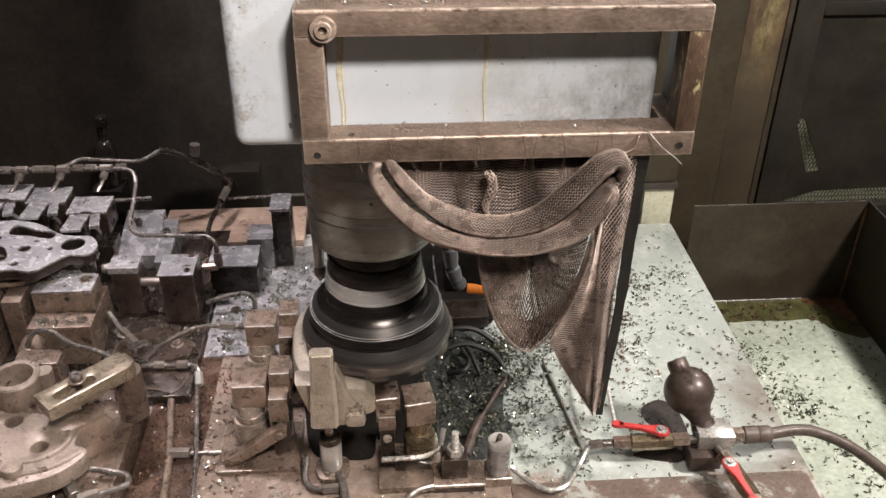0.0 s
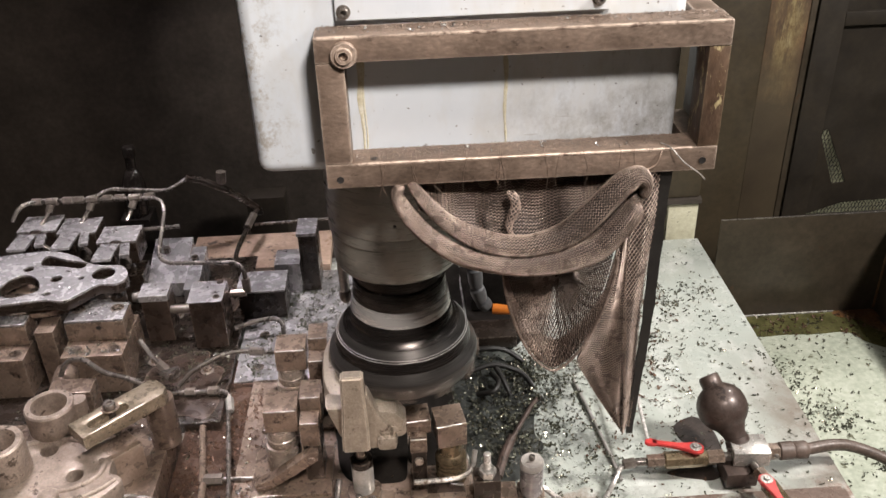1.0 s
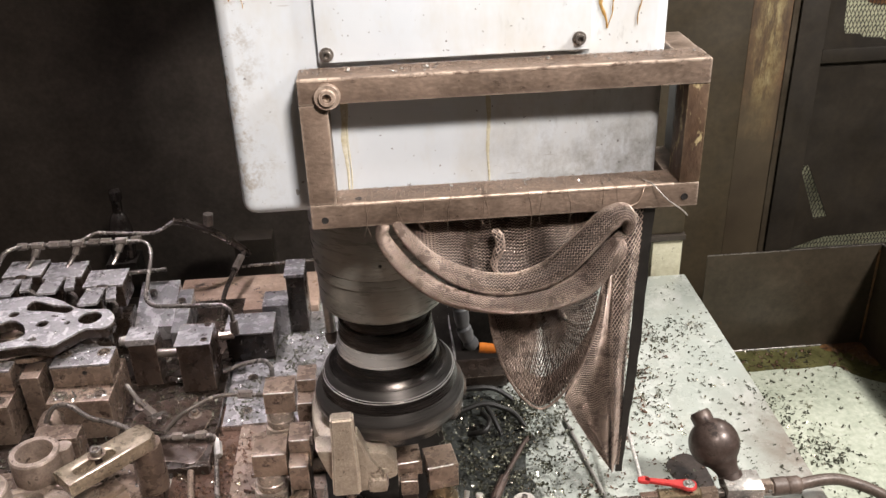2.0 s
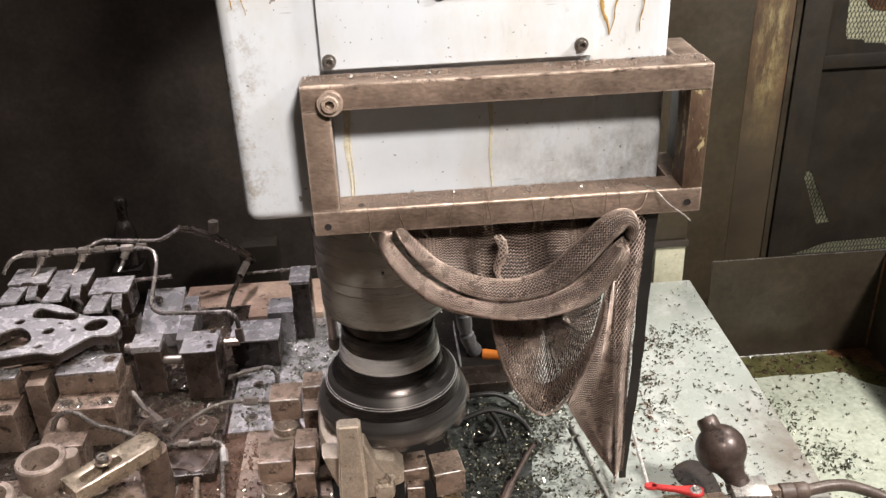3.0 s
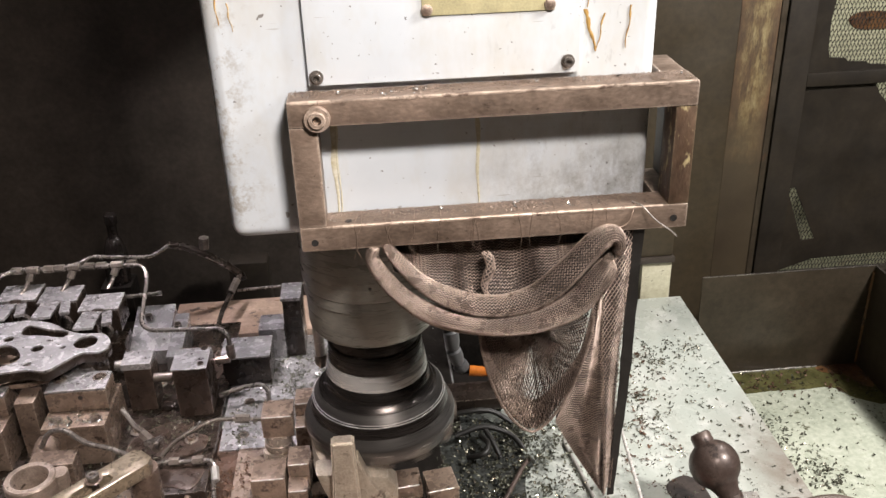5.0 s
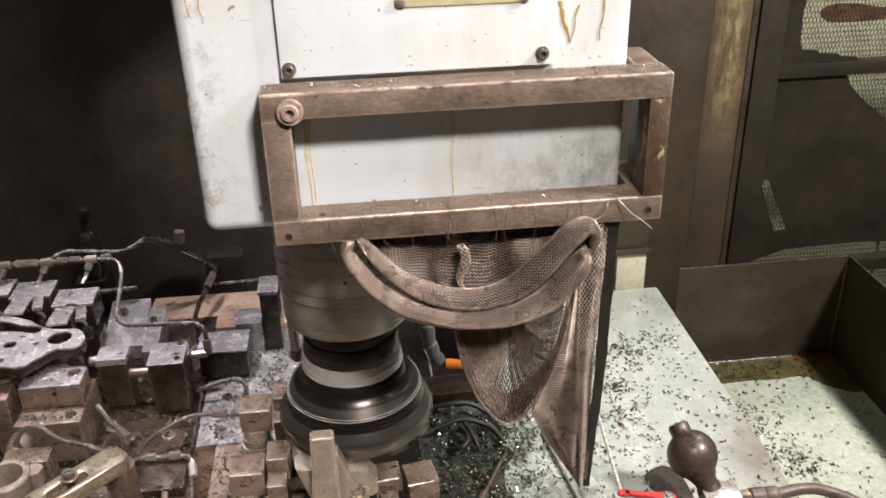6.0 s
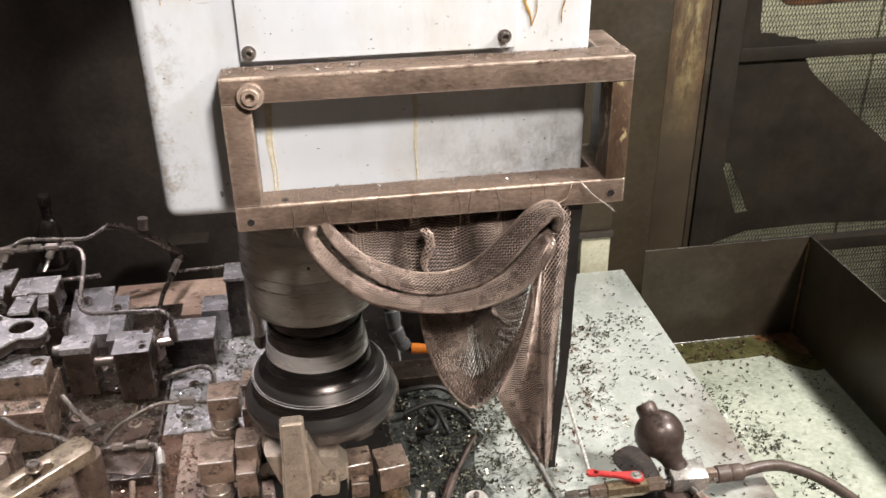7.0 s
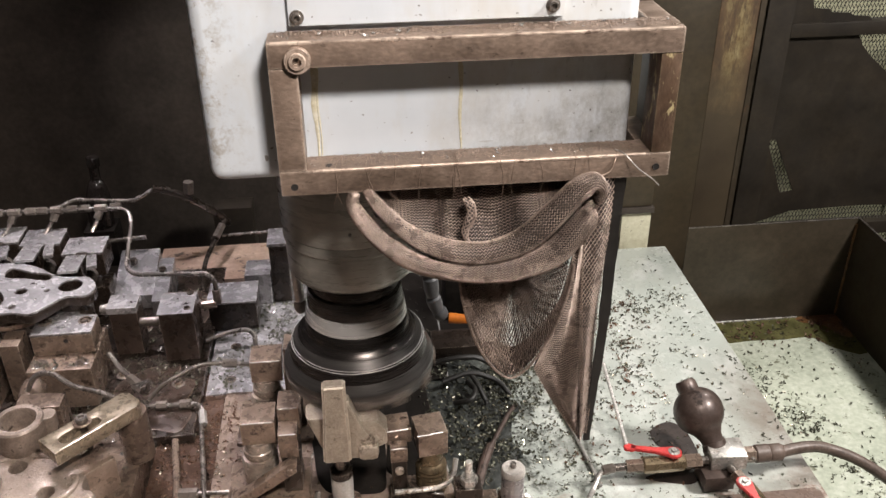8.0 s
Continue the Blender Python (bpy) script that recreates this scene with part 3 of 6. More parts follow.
dark_triangle_sheet()


def pale_cabinet():
    c = thing("pale_cabinet", (2.1, 2.3, -1.0), "pale yellow-green cabinet standing beyond the guard", "cabinet")
    part("body", box(1.0, 3.2, 2.0, 2.6, -1.0, 1.2, 0.01), M_LIT, c)
    part("door", box(1.05, 2.05, 1.985, 1.999, -0.8, 1.15, 0.004), M_LIT, c)
    part("door", box(2.07, 3.1, 1.985, 1.999, -0.8, 1.15, 0.004), M_LIT, c)
    rust = slab(blob_outline([(1.62, 0.63), (1.68, 0.655), (1.80, 0.645), (1.95, 0.615), (2.02, 0.605), (2.02, 0.592), (1.90, 0.590), (1.78, 0.585), (1.66, 0.590)], 4), 0.0, 0.003, 0)
    bmesh.ops.transform(rust, matrix=Matrix.Translation((0, 1.984, 0)) @ pose(0, 0, 0, 90, 0, 0), verts=rust.verts)
    part("rust_patch", rust, M_PEELR, c, "orange-brown rust patch on the door")


pale_cabinet()


def rear_bracket():
    b = thing("rear_bracket", (0.67, 1.17, -0.36), "cream painted bracket with a dark green head behind the table", "bracket")
    part("upright", box(0.622, 0.715, 1.15, 1.19, -0.36, 0.104, 0.004), M_CREAM, b)
    part("cap", box(0.56, 0.72, 1.14, 1.22, 0.106, 0.124, 0.003), M_DARK, b)
    part("head", box(0.57, 0.715, 1.15, 1.21, 0.126, 0.235, 0.008), M_OLIVE, b, "dark olive green head block")
    return b


rear_bracket()

# ---- the milling head ----


def milling_head():
    h = thing("milling_head", (-0.08, 0.4, 0.79), "bluish white enamelled milling head with bolted cover", "milling head")
    b = bmesh.new()
    bmesh.ops.create_cube(b, size=1)
    bmesh.ops.transform(b, matrix=Matrix.Translation((-0.081, 0.41, 1.39)) @ Matrix.Diagonal((0.668, 0.70, 1.2, 1)), verts=b.verts)
    low = [e for e in b.edges if all(v.co.z < 1 for v in e.verts)]
    up = [e for e in b.edges if abs(e.verts[0].co.z - e.verts[1].co.z) > 0.5]
    bmesh.ops.bevel(b, geom=low + up, offset=0.022, segments=4, affect="EDGES", profile=0.5)
    part("housing", b, M_WHITE, h)
    part("ram", box(-0.34, 0.16, 0.7605, 1.615, 1.32, 1.9, 0.01), M_OLIVE, h, "olive ram carrying the head")
    part("cover_plate", box(-0.270, 0.132, 0.049, 0.0588, 1.037, 1.6, 0.002), M_WHITE, h, "bolted white cover plate")
    for x, z in ((-0.258, 1.050), (0.114, 1.054), (-0.258, 1.55), (0.114, 1.55)):
        part("bolt", lathe([(0.0105, 0), (0.0105, 0.002), (0.0075, 0.0022), (0.0075, 0.009), (0.0068, 0.0098), (0.0042, 0.0098), (0.0042, 0.004), (0, 0.004)], (x, 0.049, z), (0, -1, 0), 20), M_PIPE, h, "socket head bolt with washer")
    plate = part("name_plate", box(-0.100, 0.092, 0.0468, 0.0485, 1.131, 1.21, 0.0008), M_YELLOW, h, "yellow name plate")
    for x, z, w in ((-0.004, 1.195, 0.15), (-0.02, 1.18, 0.11), (-0.01, 1.165, 0.13)):
        part("print_bar", box(x - w / 2, x + w / 2, 0.0462, 0.0466, z - 0.003, z + 0.003, 0), M_HOLE, plate)
    for x in (-0.093, 0.085):
        part("plate_screw", lathe([(0.0085, 0), (0.0082, 0.0022), (0.005, 0.0042), (0.0012, 0.0046), (0.0012, 0.003), (0, 0.003)], (x, 0.0468, 1.139), (0, -1, 0), 18), M_FRAME, plate, "grimy screw head")
    # oil that has run down the paint
    rng = random.Random(4)

    def run(name, x, z0, z1, w, y, material, lean=0.0):
        n = 14
        b = bmesh.new()
        last = None
        for k in range(n + 1):
            t = k / n
            ww = w * (0.5 + 0.5 * rng.random()) * (1 - 0.55 * t)
            xx = x + lean * t + 0.0012 * math.sin(9 * t + x * 50)
            row = [b.verts.new((xx - ww / 2, y, z0 + (z1 - z0) * t)), b.verts.new((xx, y - 0.0009, z0 + (z1 - z0) * t)), b.verts.new((xx + ww / 2, y, z0 + (z1 - z0) * t))]
            if last:
                b.faces.new((last[0], last[1], row[1], row[0]))
                b.faces.new((last[1], last[2], row[2], row[1]))
            last = row
        bmesh.ops.recalc_face_normals(b, faces=b.faces)
        part(name, b, material, h)

    for x, w in ((-0.243, 0.013), (-0.238, 0.006), (-0.021, 0.009)):
        run("oil_run", x, 0.985, 0.826, w, 0.0592, M_DRIP)
    for x, z0, z1, w, lean in ((0.1391, 1.127, 1.064, 0.0085, 0.0191), (0.1438, 1.115, 1.075, 0.0060, 0.0121), (0.1688, 1.120, 1.066, 0.0035, -0.0090), (0.2093, 1.130, 1.067, 0.0045, -0.0067), (0.146, 1.25, 1.13, 0.004, -0.002), (-0.375, 1.16, 1.12, 0.003, 0.004), (-0.39, 1.19, 1.13, 0.004, 0.0)):
        run("oil_run", x, z0, z1, w, 0.0592, M_DRIPR, lean)
    return h


milling_head()


def splash_frame():
    f = thing("splash_frame", (0, 0.03, 0.79), "brown oil-stained rectangular steel frame bolted on the head", "steel frame")
    part("top_bar", box(-0.302, 0.302, 0.0, 0.056, 0.990, 1.028, 0.0055), M_FRAME, f)
    part("bottom_bar", box(-0.302, 0.302, 0.0, 0.056, 0.791, 0.831, 0.0055), M_FRAME, f)
    part("side_bar", box(-0.302, -0.261, 0.0015, 0.0555, 0.8315, 0.9895, 0.002), M_FRAME, f)
    part("side_bar", box(0.270, 0.302, 0.0015, 0.0555, 0.8315, 0.9895, 0.002), M_RUST, f, "rust-eaten side bar with paint flakes")
    # Pale strips put the lamp's highlight on the bars' worn front edges.
    for x0, x1, z in ((-0.296, 0.298, 1.0256), (-0.252, 0.262, 0.8286)):
        pts = [(x0 + (x1 - x0) * k / 90, 0.0030, z) for k in range(91)]
        part("worn_edge_glint", tube(pts, 0.003, 0, 10, radii=lambda t, z=z: 0.0034 + 0.0007 * noise.noise(Vector((t * 9, z, 0))) + 0.0006 * noise.noise(Vector((t * 40, z, 3)))), M_EDGE, f, "worn edge, its lamp glint put into a bright strip")
    part("return_bar", box(0.262, 0.302, 0.0575, 0.16, 0.992, 1.026, 0.003), M_FRAME, f)
    part("return_bar", box(0.262, 0.302, 0.0575, 0.16, 0.793, 0.829, 0.003), M_FRAME, f)
    part("side_plate", box(0.294, 0.301, 0.0575, 0.16, 0.830, 0.991, 0.001), M_OLIVE, f, "olive side sheet")
    part("boss", lathe([(0.0195, 0.0), (0.0195, 0.006), (0.018, 0.008), (0.0125, 0.008), (0.0125, 0.011), (0.0115, 0.0125), (0.0068, 0.0125), (0.0068, 0.003), (0, 0.003)], (-0.260, 0.0005, 1.003), (0, -1, 0), 28), M_FRAME, f, "raised bolt boss with socket screw")
    for x, z in ((-0.281, 0.806), (0.280, 0.808)):
        part("screw_hole", lathe([(0.0056, 0), (0.0056, 0.0010), (0.0048, 0.0012), (0.0044, 0.0008), (0, 0.0008)], (x, 0.0002, z), (0, -1, 0), 18), M_HOLE, f)
    part("screw_hole", lathe([(0.006, 0), (0.005, 0.0012), (0, 0.0008)], (-0.228, 0.018, 0.8308), (0, 0, 1), 18), M_HOLE, f)
    return f


splash_frame()

SX, SY = -0.205, 0.23


def spindle_nose():
    s = thing("spindle_nose", (SX, SY, 0.53), "dull grey turned steel spindle nose under the head", "spindle")
    part("quill", lathe([(0.1234, 0.6292), (0.1242, 0.6305), (0.1245, 0.633), (0.1245, 0.80)], (SX, SY, 0.0), (0, 0, 1), 72), M_SPINDLE, s)
    part("nose_ring", lathe([(0.085, 0.552), (0.085, 0.536), (0.114, 0.534), (0.118, 0.538), (0.1195, 0.546), (0.1205, 0.605), (0.1235, 0.609), (0.1235, 0.6285), (0.10, 0.629)], (SX, SY, 0.0), (0, 0, 1), 72), M_SPINDLE, s, "darker nose ring with turned step")
    part("grease_plug", lathe([(0.003, 0), (0.0025, 0.002), (0, 0.002)], (SX + 0.0, SY - 0.1243, 0.66), (0, -1, 0), 10), M_HOLE, s)
    return s


spindle_nose()


def face_mill():
    c = thing("face_mill", (SX, SY, 0.295), "black face mill cutter with bright ground band, spinning", "milling cutter")
    part("arbor", lathe([(0.080, 0.2395), (0.083, 0.222), (0.0855, 0.202), (0.0858, 0.199), (0.0895, 0.1975), (0.0905, 0.195), (0.0925, 0.1608)], seg=72), M_BLACK, c, local=True)
    part("ground_band", lathe([(0.0930, 0.1604), (0.0942, 0.158), (0.0990, 0.129), (0.0982, 0.1275)], seg=72), M_BAND, c, "bright ground steel band", local=True)
    part("body", lathe([(0.0980, 0.127), (0.1002, 0.124), (0.1012, 0.106), (0.1035, 0.100), (0.1165, 0.0908)], seg=72), M_BLACK, c, local=True)
    part("chamfer", lathe([(0.1166, 0.0905), (0.1275, 0.0768)], seg=72), M_GREYF, c, "rubbed grey chamfer", local=True)
    for r, z in ((0.1278, 0.0764), (0.1306, 0.0730)):
        part("bright_ring", lathe([(r, z), (r + 0.0007, z - 0.0001), (r + 0.0010, z - 0.0009), (r + 0.0004, z - 0.0013)], seg=72), M_BAND, c, local=True)
    part("shoulder", lathe([(0.1287, 0.0750), (0.1302, 0.0733)], seg=72), M_BLACK, c, local=True)
    part("shoulder", lathe([(0.1316, 0.0714), (0.1345, 0.0600), (0.1370, 0.0500)], seg=72), M_BLACK, c, local=True)
    part("cutter_face", lathe([(0.1372, 0.0497), (0.1450, 0.0375), (0.1482, 0.0310)], seg=72), M_GREYF, c, "worn grey cutter rim", local=True)
    part("shoulder", lathe([(0.1484, 0.0307), (0.1498, 0.0240), (0.1490, 0.0060), (0.1440, -0.0040), (0.09, -0.0045)], seg=72), M_GREYF, c, "oily grey insert ring", local=True)
    for k in range(12):
        a = 2 * math.pi * k / 12
        b = box(-0.008, 0.008, -0.006, 0.006, 0.0, 0.028, 0.001)
        bmesh.ops.transform(b, matrix=pose(0, 0, 0, 0, 0, math.degrees(a)) @ pose(0.1455, 0, -0.0065, 0, 0, 8), verts=b.verts)
        part("cutter_insert", b, M_NUT, c, local=True)
    return c


CUTTER = face_mill()


def coolant_hose(name, pts, tip, label):
    c = thing(name, pts[0], label, "coolant hose")
    path = catenary(pts, 24)
    for a, e in zip(path[::3], path[3::3]):
        mid = a.lerp(e, 0.55)
        part("hose_link", lathe([(0.012, 0), (0.0165, 0.004), (0.0165, (mid - a).length), (0.0135, (e - a).length * 0.95)], a, e - a, 18), M_LOC, c)
    if tip:
        part("nozzle", lathe([(0.0115, 0), (0.012, 0.01), (0.0095, 0.048), (0.006, 0.052)], pts[-1], tip, 18), M_ORANGE, c, "orange plastic nozzle")
    return c


coolant_hose("coolant_hose", [(-0.05, 0.36, 0.79), (-0.05, 0.38, 0.55), (-0.047, 0.38, 0.42), (-0.041, 0.382, 0.345), (-0.026, 0.385, 0.298), (-0.006, 0.385, 0.284)], (0.98, -0.15, -0.06), "grey jointed coolant hose with an orange nozzle")
pipe = thing("coolant_pipe", (-0.33, 0.36, 0.79), "bright steel coolant pipe behind the cutter", "coolant pipe")
part("tube", tube([(-0.33, 0.36, 0.79), (-0.33, 0.375, 0.60), (-0.325, 0.38, 0.36)], 0.011, 0.03, 14), M_ROD, pipe)
part("tip", lathe([(0.012, 0), (0.0135, 0.003), (0.0135, 0.02), (0.008, 0.03)], (-0.325, 0.38, 0.359), (0.02, 0.0, -1), 16), M_NUT, pipe)

# ---- the knitted net under the frame ----


def knit(surf, nu, nv, wave=0.45, cross=True):
    lines = []
    for j in range(nv):
        line = []
        for i in range(nu + 1):
            v = (j + 0.5 + (wave if (i + (j if cross else 0)) % 2 else -wave)) / nv
            line.append(surf(i / nu, min(1, max(0, v))))
        lines.append(line)
    return lines


def sheet(surf, nu, nv):
    b = bmesh.new()
    g = [[b.verts.new(surf(i / nu, j / nv)) for i in range(nu + 1)] for j in range(nv + 1)]
    for j in range(nv):
        for i in range(nu):
            b.faces.new((g[j][i], g[j][i + 1], g[j + 1][i + 1], g[j + 1][i]))
    return b


def along(path):
    n = len(path) - 1

    def f(u):
        k = min(n - 1, int(u * n))
        return path[k].lerp(path[k + 1], u * n - k)
    return f


def chip_net():
    net = thing("chip_net", (0.0, 0.0, 0.79), "brown knitted metal chip net wired under the frame in folds", "chip net")
    top = along(catenary([(-0.176, 0.010, 0.796), (-0.160, -0.010, 0.776), (-0.118, -0.030, 0.736), (-0.062, -0.045, 0.709), (0.0, -0.05, 0.699), (0.06, -0.046, 0.712), (0.110, -0.036, 0.750), (0.152, -0.026, 0.789), (0.176, -0.022, 0.798), (0.189, -0.018, 0.783), (0.186, -0.014, 0.758)], 80))
    low = along(catenary([(-0.190, 0.010, 0.792), (-0.194, -0.004, 0.768), (-0.154, -0.032, 0.722), (-0.095, -0.050, 0.686), (-0.02, -0.056, 0.671), (0.055, -0.054, 0.674), (0.115, -0.045, 0.690), (0.158, -0.030, 0.728), (0.180, -0.014, 0.752)], 72))

    def roll(path, ra, rz, twist, seed):
        def f(u, v):
            p = path(u)
            q = path(min(1, u + 0.01)) - path(max(0, u - 0.01))
            n = Vector((-q.z, 0, q.x)).normalized()
            a = 2 * math.pi * v + twist * u
            k = 1 + 0.05 * math.sin(17 * u + 3 * v * 6.28) + 0.16 * noise.noise(Vector((7 * u, 1.3 * math.cos(a), 1.3 * math.sin(a) + seed)))
            k *= math.sqrt(max(0.03, 1 - max(0.0, (u - 0.96) / 0.04) ** 2)) * math.sqrt(max(0.03, 1 - max(0.0, (0.03 - u) / 0.03) ** 2))
            return p + n * rz(u) * k * math.cos(a) + Vector((0, 1, 0)) * ra(u) * k * math.sin(a)
        return f

    r1 = roll(top, lambda u: 0.012 + 0.006 * math.sin(math.pi * u) + 0.002 * u, lambda u: 0.0068 + 0.009 * math.sin(math.pi * u) ** 1.4 + 0.009 * math.sin(math.pi * u) * u, 1.2, 0)
    r2 = roll(low, lambda u: 0.013 + 0.006 * u, lambda u: 0.0082 + 0.0075 * math.sin(math.pi * u) + 0.027 * max(0, u - 0.45) * (1 if u < 0.85 else (1 - u) / 0.15 * 0.5 + 0.5), 0.9, 9)

    def back(u, v):
        x = -0.165 + 0.35 * u
        sag = 0.10 * math.sin(math.pi * min(1, u * 1.05))
        return Vector((x, 0.034 - 0.058 * v * v + 0.008 * math.sin(24 * u) * v, 0.788 - v * (0.03 + sag) + 0.004 * math.sin(31 * u)))

    def knot(u, v):
        a = 2 * math.pi * v
        r = 0.0035 + 0.0045 * math.sin(math.pi * min(1, 0.15 + u)) + 0.003 * noise.noise(Vector((5 * u, math.cos(a), math.sin(a))))
        p = Vector((-0.018 + 0.007 * math.sin(5.5 * u) + 0.022 * max(0, u - 0.7), 0.004 - 0.026 * u, 0.768 - 0.066 * u))
        return p + Vector((math.cos(a) * r, math.sin(a) * r, 0))

    rim = [Vector((0.093 * math.copysign(abs(math.cos(a)) ** 1.24, math.cos(a)), 0, -0.211 * math.sin(a) ** 1.25)) for a in (math.pi * (1 - k / 240) for k in range(241))]
    run = [0.0]
    for a, c in zip(rim, rim[1:]):
        run.append(run[-1] + (c - a).length)

    def pouch(u, v):
        """Concentric U-shaped rows: v 0 is the lower rim, v 1 the middle of the mouth."""
        d = min(max(u, 0.0), 1.0) * run[-1]
        k = min(239, max(0, int(np.searchsorted(run, d)) - 1))
        p = rim[k].lerp(rim[k + 1], (d - run[k]) / max(1e-9, run[k + 1] - run[k]))
        sa = -p.z / 0.211
        q = 1 - v
        x, z = 0.060 + p.x * q + 0.006 * p.z / 0.2, 0.654 + p.z * q
        deep = math.sin(math.pi * 0.5 * v)
        return Vector((x, -0.040 + 0.030 * deep + 0.004 * math.sin(16 * u + 5 * v) * v + 0.012 * (1 - sa) * (1 - v), z))

    def strip(u, v):
        z = 0.715 - 0.445 * v
        xr = 0.170 + 0.026 * v
        if v < 0.58:
            xl = 0.157 - 0.056 * (v / 0.58) ** 1.5
        else:
            xl = 0.101 + (xr - 0.001 - 0.101) * ((v - 0.58) / 0.42) ** 1.1
        w = 1 - u
        return Vector((xl + (xr - xl) * u, -0.014 + 0.012 * u + 0.020 * v * (1 - u) + 0.004 * math.sin(10 * v + 5 * u), z - 0.030 * w * (1 - 0.4 * v) + 0.006 * math.sin(9 * u)))

    def edge(u, v):
        z = 0.795 - 0.535 * v
        x0, x1 = 0.164 + 0.026 * v, 0.220 - 0.010 * v
        return Vector((x0 + (x1 - x0) * u + 0.002 * math.sin(9 * v), -0.010 + 0.022 * u + 0.004 * math.sin(6.3 * u + 4 * v), z))

    def lip_of(w):
        def f(u, v):
            a = 2 * math.pi * v
            return pouch(u, w) + Vector((math.cos(a) * 0.002, math.sin(a) * 0.002, 0.0))
        return f

    for name, f, nu, nv, r, core, wave, cross in (("back_drape", back, 124, 26, 0.0010, 0, 0.3, False), ("upper_roll", r1, 200, 22, 0.00115, 1, 0.38, False), ("lower_roll", r2, 194, 26, 0.00115, 1, 0.38, False), ("knot", knot, 18, 12, 0.0013, 1, 0.45, True), ("pouch", lambda u, v: pouch(u, 0.03 + 0.83 * v ** 0.8), 150, 24, 0.00068, 0, 0.47, True), ("pouch_hem", lambda u, v: pouch(u, (0.05 + 0.21 * math.sin(math.pi * u) ** 2) * v) + Vector((0.002, 0.004, 0.001)), 170, 9, 0.0010, 0, 0.46, True), ("lip", lip_of(0.0), 170, 5, 0.0011, 0, 0.45, False), ("hanging_strip", strip, 38, 88, 0.0012, 0, 0.2, False), ("edge_strip", edge, 14, 96, 0.0011, 0, 0.42, True)):
        ob = strands(name, knit(f, nu, nv, wave, cross), r, M_NET, net)
        ob["kind"] = "stuff"
        if name == "pouch":
            strands("cross_weave", knit(lambda u, v, g=f: g(v, u), 30, 48, 0.45, True), 0.00045, M_NET, ob)["kind"] = "stuff"
        if core:
            part("inner_layer", sheet(lambda u, v, g=f: g(u, v).lerp(g(u, (v + 0.5) % 1.0), 0.075), nu // 2, nv), M_NETIN, ob, "inner net layers, darkened as shade between the strands")
    # Dark layers behind the knit put the shade inside the folds.
    part("lining", sheet(lambda u, v: pouch(0.01 + 0.98 * u, (0.04 + 0.20 * math.sin(math.pi * u) ** 2) * v) + Vector((0.001, 0.008, 0)), 60, 8), M_NETIN, net, "second net layer, darkened as shade behind the hem")
    strands("rear_layer", knit(lambda u, v: pouch(0.004 + 0.992 * u, 0.05 + 0.91 * v) + Vector((0.002, 0.022, 0.002)), 110, 30, 0.47, True), 0.0019, M_NETIN, net, "rear net layer, darkened as shade inside the pouch")["kind"] = "stuff"
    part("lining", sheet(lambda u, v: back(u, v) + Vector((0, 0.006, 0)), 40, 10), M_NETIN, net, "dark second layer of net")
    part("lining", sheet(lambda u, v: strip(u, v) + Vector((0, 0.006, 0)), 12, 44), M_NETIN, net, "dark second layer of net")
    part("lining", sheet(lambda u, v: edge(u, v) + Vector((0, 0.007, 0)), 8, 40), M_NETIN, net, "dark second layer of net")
    dashes = []
    for k in range(66):
        p, q = strip(0.985, k / 66), strip(0.985, (k + 0.6) / 66)
        dashes.append([p + Vector((0, -0.004, 0)), q + Vector((0.001, -0.004, 0))])
    strands("selvedge", dashes, 0.0010, M_EDGE, net, "pale stitched selvedge")["kind"] = "stuff"
    b = bmesh.new()
    last = None
    for k in range(37):
        t = k / 36
        w = 0.022 * (1 - 0.45 * t) * (1 + 0.06 * math.sin(31 * t) + 0.05 * math.sin(57 * t))
        c = Vector((0.2275 - 0.012 * t + 0.0025 * math.sin(5 * t), 0.014 - 0.004 * t + 0.004 * math.sin(8 * t), 0.795 - 0.555 * t))
        row = [b.verts.new(c + Vector((sx * w / 2, sy * 0.0025, 0))) for sx, sy in ((-1, -1), (1, -1), (1, 1), (-1, 1))]
        if last:
            for i in range(4):
                b.faces.new((last[i], last[(i + 1) % 4], row[(i + 1) % 4], row[i]))
        else:
            b.faces.new(row)
        last = row
    b.faces.new(last)
    bmesh.ops.recalc_face_normals(b, faces=b.faces)
    part("rubber_edge", b, M_RUBBER, net, "black rubber edge strip")
    return net


chip_net()


